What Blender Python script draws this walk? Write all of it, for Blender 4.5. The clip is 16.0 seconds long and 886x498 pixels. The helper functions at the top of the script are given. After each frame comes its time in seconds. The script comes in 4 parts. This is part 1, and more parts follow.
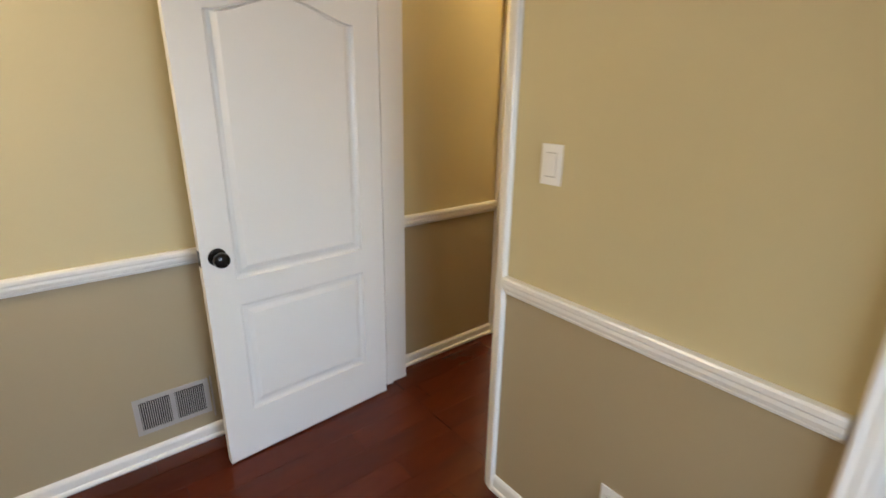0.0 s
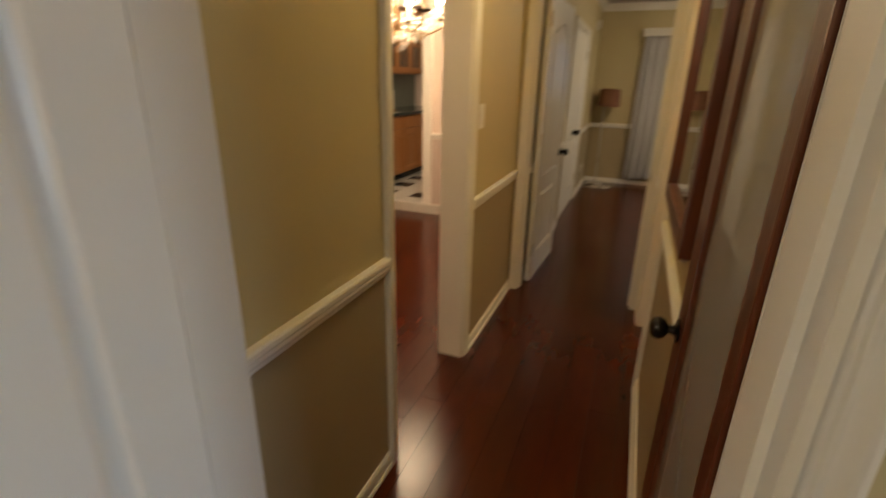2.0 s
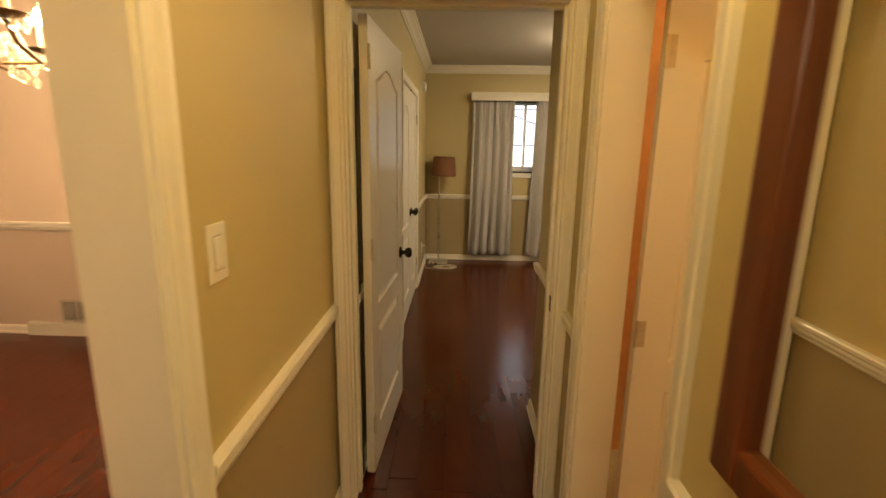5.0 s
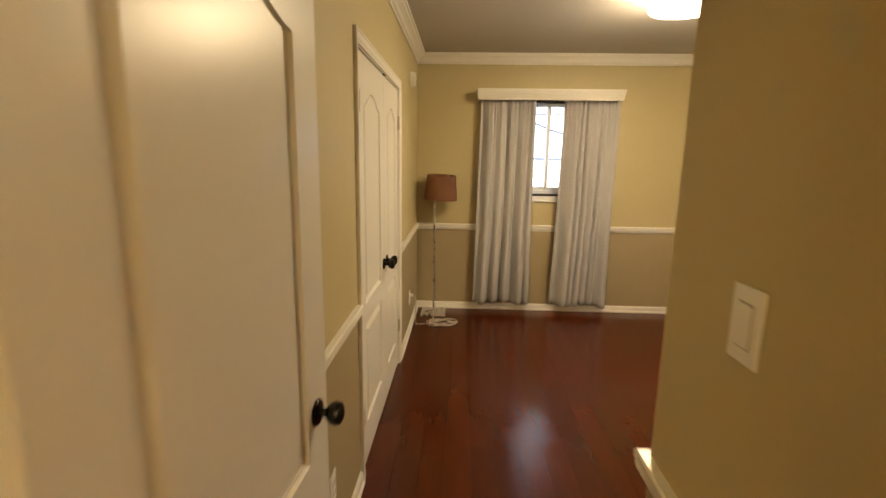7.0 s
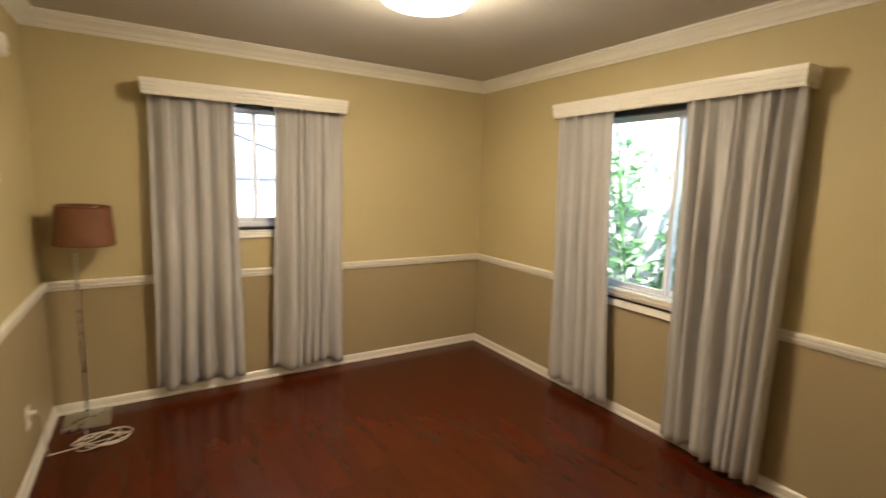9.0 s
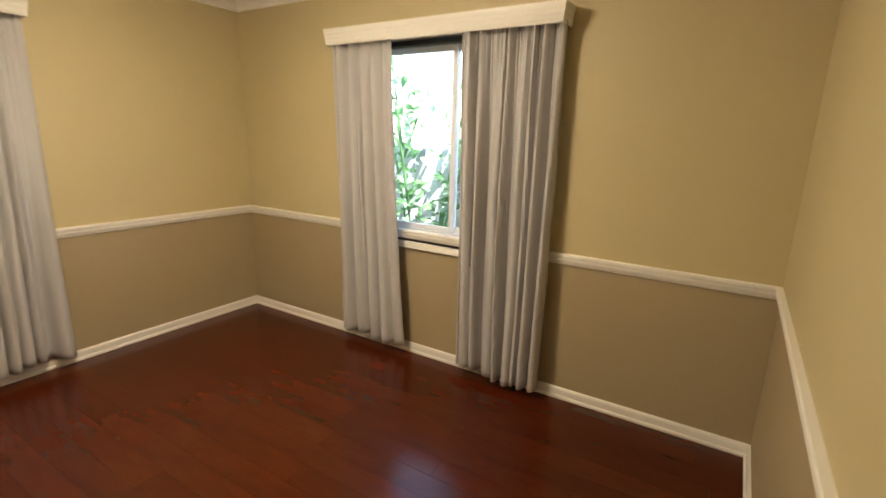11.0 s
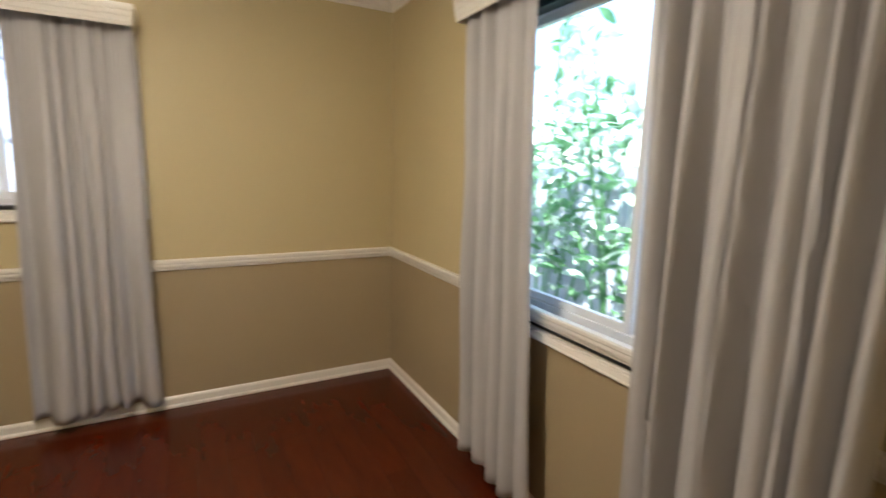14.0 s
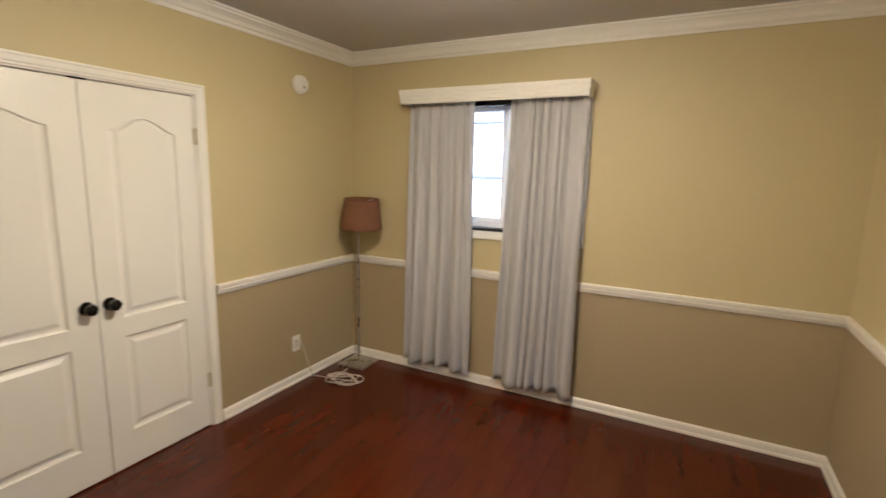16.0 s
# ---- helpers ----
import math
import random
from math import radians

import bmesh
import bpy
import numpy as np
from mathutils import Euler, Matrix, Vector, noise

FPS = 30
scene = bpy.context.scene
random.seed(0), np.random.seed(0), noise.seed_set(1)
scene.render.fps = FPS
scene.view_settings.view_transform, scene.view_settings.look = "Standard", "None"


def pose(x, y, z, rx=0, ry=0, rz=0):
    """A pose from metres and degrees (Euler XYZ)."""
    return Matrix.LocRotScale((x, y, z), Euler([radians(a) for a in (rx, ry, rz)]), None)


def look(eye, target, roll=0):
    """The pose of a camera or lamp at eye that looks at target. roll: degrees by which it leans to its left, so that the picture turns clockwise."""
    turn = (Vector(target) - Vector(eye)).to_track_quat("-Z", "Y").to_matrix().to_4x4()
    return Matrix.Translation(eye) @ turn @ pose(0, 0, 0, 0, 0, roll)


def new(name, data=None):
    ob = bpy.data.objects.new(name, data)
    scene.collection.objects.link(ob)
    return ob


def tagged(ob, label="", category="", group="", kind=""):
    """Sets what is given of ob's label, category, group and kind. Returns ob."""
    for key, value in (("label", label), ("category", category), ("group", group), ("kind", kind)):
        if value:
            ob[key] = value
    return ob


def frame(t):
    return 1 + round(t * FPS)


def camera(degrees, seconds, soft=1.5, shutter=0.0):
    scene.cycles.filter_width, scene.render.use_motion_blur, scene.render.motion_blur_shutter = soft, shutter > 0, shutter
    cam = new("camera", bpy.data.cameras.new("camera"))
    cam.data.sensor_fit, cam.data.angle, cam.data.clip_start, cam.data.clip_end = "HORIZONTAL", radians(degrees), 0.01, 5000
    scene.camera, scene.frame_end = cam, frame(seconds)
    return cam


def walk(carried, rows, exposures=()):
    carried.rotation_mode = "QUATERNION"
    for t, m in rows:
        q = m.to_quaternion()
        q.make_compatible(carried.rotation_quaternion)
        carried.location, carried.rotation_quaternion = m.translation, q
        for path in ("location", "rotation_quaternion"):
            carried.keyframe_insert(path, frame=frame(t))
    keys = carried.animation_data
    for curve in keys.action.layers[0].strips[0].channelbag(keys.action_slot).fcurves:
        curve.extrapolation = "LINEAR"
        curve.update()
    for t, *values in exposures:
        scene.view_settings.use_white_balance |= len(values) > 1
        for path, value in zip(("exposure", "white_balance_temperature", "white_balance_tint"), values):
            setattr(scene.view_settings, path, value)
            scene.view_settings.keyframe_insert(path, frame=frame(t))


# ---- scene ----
from mathutils import geometry

cam = camera(86.3, 16.0, 1.5, 0.5)
PATH = [
    (0, (1.382, -0.757, 1.468), (-0.091, 0.44, 0.84), 0.9),
    (0.5, (1.022, -0.689, 1.463), (-0.466, 0.477, 0.811), 1.6),
    (0.7, (0.873, -0.639, 1.45), (-0.558, 0.607, 0.814), 1.3),
    (1, (0.665, -0.531, 1.44), (-0.608, 0.834, 0.723), 0.9),
    (1.5, (0.37, -0.275, 1.401), (-0.724, 1.234, 0.675), -0.1),
    (2, (0.162, -0.09, 1.431), (-0.526, 1.663, 0.756), 1.2),
    (2.5, (0.046, -0.003, 1.515), (-0.176, 1.939, 1.09), -1.15),
    (3, (-0.048, 0.052, 1.557), (-0.075, 2.02, 1.204), 0.1),
    (3.1, (-0.048, 0.08, 1.539), (-0.081, 2.047, 1.179), -0.0),
    (3.2, (-0.058, 0.126, 1.54), (-0.095, 2.089, 1.16), 0.1),
    (5.3, (-0.083, 1.537, 1.471), (-0.138, 3.491, 1.048), 0.9),
    (5.5, (-0.063, 1.681, 1.486), (-0.12, 3.639, 1.08), 0.7),
    (6, (-0.061, 2.077, 1.465), (-0.098, 4.036, 1.063), 1.1),
    (6.5, (-0.065, 2.46, 1.486), (-0.102, 4.421, 1.094), 0.8),
    (7, (-0.058, 2.861, 1.498), (-0.133, 4.824, 1.123), 0.9),
    (7.5, (-0.079, 3.214, 1.515), (0.051, 5.185, 1.198), 2.1),
    (8, (-0.054, 3.518, 1.538), (0.406, 5.443, 1.249), 2.6),
    (8.5, (0.018, 3.738, 1.537), (0.735, 5.586, 1.27), 1.9),
    (9, (0.092, 3.825, 1.556), (1.134, 5.508, 1.271), 1.7),
    (9.5, (0.108, 3.851, 1.559), (1.428, 5.331, 1.3), 2.1),
    (10, (0.122, 3.828, 1.546), (1.612, 5.135, 1.279), 2.7),
    (12.3, (0.68, 4.408, 1.437), (2.392, 5.215, 0.789), 0.8),
    (12.5, (0.776, 4.425, 1.44), (2.474, 5.306, 0.86), 0.1),
    (13, (1.106, 4.518, 1.521), (2.656, 5.706, 1.091), -1.1),
    (13.5, (1.427, 4.503, 1.524), (2.746, 5.944, 1.095), -0.7),
    (14, (1.576, 4.536, 1.407), (2.509, 6.273, 1.071), 1.5),
    (14.5, (1.818, 4.552, 1.482), (2.089, 6.5, 1.12), 2.6),
    (15, (1.951, 4.473, 1.564), (1.641, 6.407, 1.16), 3.5),
    (15.5, (1.941, 4.393, 1.543), (1.323, 6.265, 1.204), 2.2),
    (16, (1.964, 4.387, 1.579), (1.059, 6.14, 1.25), 1.4),
]
EXPOSURE = [(0, 2.75, 6400, 13), (0.8, 2.5, 6400, 13), (1.5, 2.1, 6500, 12), (2.2, 1.9, 7000, 12), (3.0, 2.3, 7300, 11), (5.5, 2.45, 8500, 10), (7, 2.85, 7800, 10), (8, 2.9, 6800, 10), (10, 2.85, 6700, 11), (12.5, 3.15, 6500, 11), (13.5, 2.9, 6200, 11), (14.5, 2.5, 5600, 15), (15, 2.45, 5600, 15), (16, 2.9, 5900, 13)]
walk(cam, [(t, look(eye, target, roll)) for t, eye, target, roll in PATH], EXPOSURE)

# ---- world, sun, lamps, exposure ----
world = bpy.data.worlds.new("sky")
scene.world = world
world.use_nodes = True
wn = world.node_tree.nodes
sky = wn.new("ShaderNodeTexSky")
sky.sky_type, sky.sun_disc = "NISHITA", False
sky.sun_elevation, sky.sun_rotation = radians(58), radians(180)
wn["Background"].inputs[1].default_value = 0.15
world.node_tree.links.new(sky.outputs[0], wn["Background"].inputs[0])


def lamp(name, kind, m, watts, colour, size=0.1, size_y=0.0):
    d = bpy.data.lights.new(name, kind)
    d.energy, d.color = watts, colour
    if kind == "AREA":
        d.shape, d.size, d.size_y = "RECTANGLE", size, size_y
    elif kind == "POINT":
        d.shadow_soft_size = size
    else:
        d.angle = radians(0.5)
    ob = new(name, d)
    ob.matrix_world = m
    return ob


lamp("sun", "SUN", look((-2.2, -3, 6.5), (0, 0, 0)), 4.3, (1, 0.96, 0.91))
lamp("bedroom_bulb", "POINT", pose(1.19, 5.80, 2.26), 1.75, (1.0, 0.80, 0.53), 0.12)
lamp("bedroom_downlight", "AREA", pose(1.19, 5.80, 2.338), 2.9, (1.0, 0.80, 0.53), 0.34, 0.34)
lamp("hall_bulb", "POINT", pose(-0.11, 1.70, 2.27), 1.85, (1.0, 0.64, 0.08), 0.08)
lamp("chandelier_bulb", "POINT", pose(-1.48, 3.15, 2.06), 19, (1.0, 0.76, 0.50), 0.27)
lamp("bath_bulb", "POINT", pose(1.72, 2.50, 2.1), 5.0, (1.0, 0.78, 0.32), 0.10)
lamp("kitchen_bulb", "POINT", pose(-1.9, 5.9, 2.3), 4.5, (1.0, 0.85, 0.65), 0.15)
lamp("study_daylight", "AREA", look((2.97, -0.45, 1.15), (-0.6, -0.5, 0.3)), 2.5, (0.70, 0.83, 1.0), 1.2, 1.1).data.spread = radians(100)
# no study lamp is in view; added for the warm light from above
lamp("study_added_bulb", "POINT", pose(0.1, -1.6, 2.26), 1.4, (1.0, 0.80, 0.53), 0.12)

# ---- materials ----


def node(nt, kind, **values):
    n = nt.nodes.new(kind)
    for k, v in values.items():
        n.inputs[k].default_value = v
    return n


def material(name, a, b=None, rough=0.5, metal=0.0, scale=3.0, fine=220.0, bump=0.0, stretch=(1, 1, 1), spread=0.0, coat=0.0, detail=5.0, emit=0.0, rough_var=0.03):
    """Two tones mixed by a coarse and a fine noise, fine relief, optional variation from object to object."""
    m = bpy.data.materials.new(name)
    m.use_nodes = True
    nt = m.node_tree
    p = nt.nodes["Principled BSDF"]
    p.inputs["Metallic"].default_value = metal
    p.inputs["Coat Weight"].default_value = coat
    p.inputs["Coat Roughness"].default_value = 0.12
    b = b or tuple(c * 0.86 for c in a)
    tc = node(nt, "ShaderNodeTexCoord")
    mp = node(nt, "ShaderNodeMapping", Scale=stretch)
    nt.links.new(tc.outputs["Object"], mp.inputs[0])
    big = node(nt, "ShaderNodeTexNoise", Scale=scale, Detail=detail, Roughness=0.6)
    small = node(nt, "ShaderNodeTexNoise", Scale=fine, Detail=3.0)
    for n in (big, small):
        nt.links.new(mp.outputs[0], n.inputs["Vector"])
    mix = node(nt, "ShaderNodeMix")
    mix.data_type = "RGBA"
    mix.inputs[6].default_value, mix.inputs[7].default_value = (*a, 1), (*b, 1)
    ramp = node(nt, "ShaderNodeMapRange", **{"From Min": 0.22, "From Max": 0.78})
    nt.links.new(big.outputs[0], ramp.inputs[0])
    nt.links.new(ramp.outputs[0], mix.inputs[0])
    colour = mix.outputs[2]
    if spread:
        info = node(nt, "ShaderNodeObjectInfo")
        vary = node(nt, "ShaderNodeMapRange", **{"To Min": 1 - spread, "To Max": 1 + spread})
        nt.links.new(info.outputs["Random"], vary.inputs[0])
        hsv = node(nt, "ShaderNodeHueSaturation")
        nt.links.new(vary.outputs[0], hsv.inputs["Value"])
        nt.links.new(colour, hsv.inputs["Color"])
        colour = hsv.outputs[0]
    nt.links.new(colour, p.inputs["Base Color"])
    rr = node(nt, "ShaderNodeMapRange", **{"From Min": 0.2, "From Max": 0.8, "To Min": max(0.02, rough - rough_var), "To Max": rough + rough_var})
    nt.links.new(big.outputs[0], rr.inputs[0])
    nt.links.new(rr.outputs[0], p.inputs["Roughness"])
    if bump:
        bp = node(nt, "ShaderNodeBump", Strength=bump, Distance=0.002)
        nt.links.new(small.outputs[0], bp.inputs["Height"])
        nt.links.new(bp.outputs[0], p.inputs["Normal"])
    if emit:
        p.inputs["Emission Color"].default_value = (*a, 1)
        p.inputs["Emission Strength"].default_value = emit
    return m


M_UPPER = material("tan_wall_paint", (0.535, 0.447, 0.250), (0.52, 0.432, 0.239), 0.55, scale=1.3, fine=160, bump=0.10)
M_LOWER = material("taupe_wall_paint", (0.385, 0.306, 0.182), (0.370, 0.293, 0.173), 0.5, scale=1.3, fine=160, bump=0.10)
M_PINK = material("pale_dining_paint", (0.74, 0.62, 0.54), (0.70, 0.58, 0.50), 0.55, scale=1.5, fine=160, bump=0.08)
M_PINKLOW = material("beige_dining_paint", (0.58, 0.48, 0.42), (0.55, 0.45, 0.39), 0.55, scale=1.5, fine=160, bump=0.08)
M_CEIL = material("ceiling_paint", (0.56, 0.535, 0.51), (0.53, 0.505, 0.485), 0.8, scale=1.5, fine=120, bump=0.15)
M_TRIM = material("white_trim_paint", (0.78, 0.75, 0.69), (0.765, 0.735, 0.672), 0.30, scale=4, fine=90, bump=0.05)
M_DOOR = material("white_door_paint", (0.77, 0.745, 0.69), (0.755, 0.73, 0.673), 0.30, scale=2.5, fine=60, bump=0.10, stretch=(1, 1, 0.3))
M_FLOOR = material("cherry_plank", (0.092, 0.0145, 0.0038), (0.042, 0.0068, 0.0024), 0.20, scale=2.8, fine=60, bump=0.02, stretch=(2.6, 0.7, 1), spread=0.13, detail=3.5, rough_var=0.06)
M_FLOOR.node_tree.nodes["Principled BSDF"].inputs["Specular IOR Level"].default_value = 0.35
M_GAP = material("dark_joint", (0.012, 0.006, 0.005), rough=0.7)
M_BLACK = material("black_hardware", (0.012, 0.011, 0.011), (0.02, 0.018, 0.016), 0.18, 0.6, scale=20)
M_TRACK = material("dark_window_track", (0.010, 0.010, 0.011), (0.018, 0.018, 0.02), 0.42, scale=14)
M_BRASS = material("painted_hinge", (0.62, 0.56, 0.44), (0.45, 0.38, 0.28), 0.35, 0.2, scale=30)
M_CHROME = material("brushed_steel", (0.62, 0.61, 0.59), (0.5, 0.49, 0.47), 0.28, 1.0, scale=20)
M_PLASTIC = material("white_plastic", (0.80, 0.78, 0.73), (0.78, 0.75, 0.70), 0.35, scale=9)
M_CURTAIN = material("grey_linen_curtain", (0.48, 0.465, 0.465), (0.42, 0.408, 0.408), 0.62, scale=5, fine=420, bump=0.25, stretch=(1, 1, 0.3))
M_SHADE = material("brown_lampshade", (0.20, 0.085, 0.04), (0.15, 0.06, 0.028), 0.75, scale=9, fine=300, bump=0.3)
M_DARKWOOD = material("reddish_dark_wood", (0.15, 0.034, 0.010), (0.08, 0.018, 0.006), 0.30, scale=7, fine=80, bump=0.1, stretch=(6, 6, 0.5), coat=0.3)
M_OAK = material("honey_oak", (0.46, 0.20, 0.06), (0.36, 0.14, 0.038), 0.35, scale=6, fine=90, bump=0.1, stretch=(5, 5, 0.6), coat=0.2)
M_STONE = material("dark_green_counter", (0.05, 0.065, 0.055), (0.025, 0.035, 0.03), 0.12, scale=40)
M_SPLASH = material("grey_green_backsplash", (0.17, 0.19, 0.16), (0.12, 0.14, 0.12), 0.3, scale=8)
M_TILE = material("white_floor_tile", (0.66, 0.64, 0.58), (0.6, 0.58, 0.52), 0.2, scale=6, spread=0.05)
M_TILEDARK = material("dark_floor_tile", (0.035, 0.04, 0.042), (0.02, 0.025, 0.025), 0.2, scale=6, spread=0.1)
M_BATH = material("salmon_wall_tile", (0.72, 0.40, 0.24), (0.64, 0.31, 0.17), 0.3, scale=25, fine=90, bump=0.4)
M_METALGRILLE = material("vent_grey", (0.46, 0.42, 0.38), (0.40, 0.37, 0.34), 0.4, 0.3, scale=12)
M_VINYL = material("white_vinyl", (0.80, 0.81, 0.82), (0.76, 0.77, 0.79), 0.3, scale=6)
M_FENCE = material("weathered_fence_board", (0.62, 0.65, 0.71), (0.46, 0.49, 0.54), 0.8, scale=7, fine=60, bump=0.5, stretch=(6, 6, 0.5), spread=0.2)
M_LEAF = material("leaf_green", (0.17, 0.33, 0.15), (0.09, 0.22, 0.09), 0.3, scale=8, spread=0.2)
M_LEAFPALE = material("leaf_pale", (0.46, 0.58, 0.45), (0.30, 0.44, 0.31), 0.3, scale=8, spread=0.2)
M_STUCCO = material("neighbour_stucco", (0.72, 0.74, 0.77), (0.64, 0.66, 0.70), 0.8, scale=3, fine=60, bump=0.4)
M_SIDING = material("pale_blue_siding", (0.50, 0.58, 0.68), (0.44, 0.52, 0.62), 0.7, scale=3, fine=60, bump=0.2)
M_RAILGREY = material("blue_grey_metal_paint", (0.12, 0.14, 0.20), (0.08, 0.10, 0.15), 0.5, scale=9)
M_SOIL = material("garden_soil", (0.11, 0.085, 0.06), (0.06, 0.05, 0.035), 0.9, scale=4, fine=40, bump=0.8)
M_CABLE = material("ivory_cable", (0.62, 0.58, 0.50), rough=0.4)
M_POSTER = material("dark_poster", (0.03, 0.028, 0.032), (0.02, 0.02, 0.022), 0.3)
M_SALMON = material("salmon_mat", (0.55, 0.27, 0.20), rough=0.6)
M_CREAMCANDLE = material("cream_candle_sleeve", (0.75, 0.62, 0.42), rough=0.5)
M_BRONZE = material("bronze_arm", (0.22, 0.13, 0.06), (0.12, 0.07, 0.03), 0.3, 0.9, scale=20)
M_FLAME = material("glowing_bulb", (1.0, 0.80, 0.50), rough=0.4, emit=28)
M_DIFFUSER = material("frosted_diffuser", (1.0, 0.88, 0.66), (1.0, 0.86, 0.63), 0.5, emit=5.0)
M_BACKED = material("smoky_backed_glass", (0.33, 0.30, 0.25), (0.32, 0.29, 0.24), 0.03, scale=1.2, rough_var=0.01)
M_BACKED.node_tree.nodes["Principled BSDF"].inputs["Specular IOR Level"].default_value = 1.0


for leaf_mat in (M_LEAF, M_LEAFPALE):
    lt = leaf_mat.node_tree
    shader = lt.nodes["Principled BSDF"]
    thin = lt.nodes.new("ShaderNodeBsdfTranslucent")
    both = lt.nodes.new("ShaderNodeMixShader")
    both.inputs[0].default_value = 0.45
    lt.links.new(shader.inputs["Base Color"].links[0].from_socket, thin.inputs[0])
    lt.links.new(shader.outputs[0], both.inputs[1])
    lt.links.new(thin.outputs[0], both.inputs[2])
    lt.links.new(both.outputs[0], lt.nodes["Material Output"].inputs[0])


def simple(name, colour, rough, metal=0.0, transmission=0.0):
    m = bpy.data.materials.new(name)
    m.use_nodes = True
    p = m.node_tree.nodes["Principled BSDF"]
    p.inputs["Base Color"].default_value = (*colour, 1)
    p.inputs["Roughness"].default_value, p.inputs["Metallic"].default_value = rough, metal
    p.inputs["Transmission Weight"].default_value = transmission
    return m


M_MIRROR = simple("mirror_silver", (0.86, 0.87, 0.85), 0.015, 1.0)
M_GLASS = simple("window_glass", (0.97, 0.99, 0.98), 0.0, 0.0, 1.0)
M_GLASS.node_tree.nodes["Principled BSDF"].inputs["IOR"].default_value = 1.1
M_CRYSTAL = simple("crystal", (1.0, 0.93, 0.84), 0.03, 0.0, 0.8)

# ---- mesh tools ----


def mesh_of(bm, name):
    me = bpy.data.meshes.new(name)
    bmesh.ops.recalc_face_normals(bm, faces=bm.faces)
    bm.to_mesh(me)
    bm.free()
    return me


def part(name, bm, mat, parent=None, label="", smooth=False):
    me = mesh_of(bm, name)
    for m in mat if isinstance(mat, (list, tuple)) else (mat,):
        me.materials.append(m)
    if smooth:
        me.polygons.foreach_set("use_smooth", [True] * len(me.polygons))
        me.set_sharp_from_angle(angle=radians(40))
    ob = new(name, me)
    ob.parent = parent
    if label:
        ob["label"] = label
    return ob


def thing(name, label, category, m=None, group="", kind=""):
    e = new(name)
    e.empty_display_size = 0.05
    if m is not None:
        e.matrix_world = m
    return tagged(e, label, category, group, kind)


def box(x0, y0, z0, x1, y1, z1, bevel=0.0, bm=None):
    b = bmesh.new()
    vs = [b.verts.new((x, y, z)) for x in (x0, x1) for y in (y0, y1) for z in (z0, z1)]
    for f in ((0, 1, 3, 2), (4, 6, 7, 5), (0, 4, 5, 1), (2, 3, 7, 6), (0, 2, 6, 4), (1, 5, 7, 3)):
        b.faces.new([vs[i] for i in f])
    if bevel:
        bmesh.ops.bevel(b, geom=b.edges[:], offset=bevel, segments=2, affect="EDGES", profile=0.6)
    if bm is None:
        return b
    me = bpy.data.meshes.new("t")
    b.to_mesh(me)
    b.free()
    bm.from_mesh(me)
    bpy.data.meshes.remove(me)
    return bm


def lathe(profile, seg=24, bm=None, m=None):
    """Surface of revolution about z from (radius, z) pairs."""
    b = bm or bmesh.new()
    m = m or Matrix.Identity(4)
    rings = []
    for r, z in profile:
        if r < 1e-6:
            rings.append([b.verts.new(m @ Vector((0, 0, z)))])
        else:
            rings.append([b.verts.new(m @ Vector((r * math.cos(2 * math.pi * i / seg), r * math.sin(2 * math.pi * i / seg), z))) for i in range(seg)])
    for A, B in zip(rings, rings[1:]):
        for i in range(seg):
            j = (i + 1) % seg
            f = [A[i % len(A)], A[j % len(A)], B[j % len(B)], B[i % len(B)]]
            f = list(dict.fromkeys(f))
            if len(f) > 2:
                b.faces.new(f)
    return b


def tube(points, r, seg=8, bm=None):
    b = bm or bmesh.new()
    pts = [Vector(p) for p in points]
    rings = []
    for i, p in enumerate(pts):
        d = (pts[min(i + 1, len(pts) - 1)] - pts[max(i - 1, 0)]).normalized()
        u = d.orthogonal().normalized() if abs(d.z) > 0.9 else d.cross(Vector((0, 0, 1))).normalized()
        v = d.cross(u)
        rings.append([b.verts.new(p + r * (math.cos(2 * math.pi * k / seg) * u + math.sin(2 * math.pi * k / seg) * v)) for k in range(seg)])
    for A, B in zip(rings, rings[1:]):
        for k in range(seg):
            b.faces.new((A[k], A[(k + 1) % seg], B[(k + 1) % seg], B[k]))
    b.faces.new(rings[0]), b.faces.new(rings[-1])
    return b


def structure(name, bm, mat, label, category):
    return tagged(part(name, bm, mat), label, category, kind="structure")


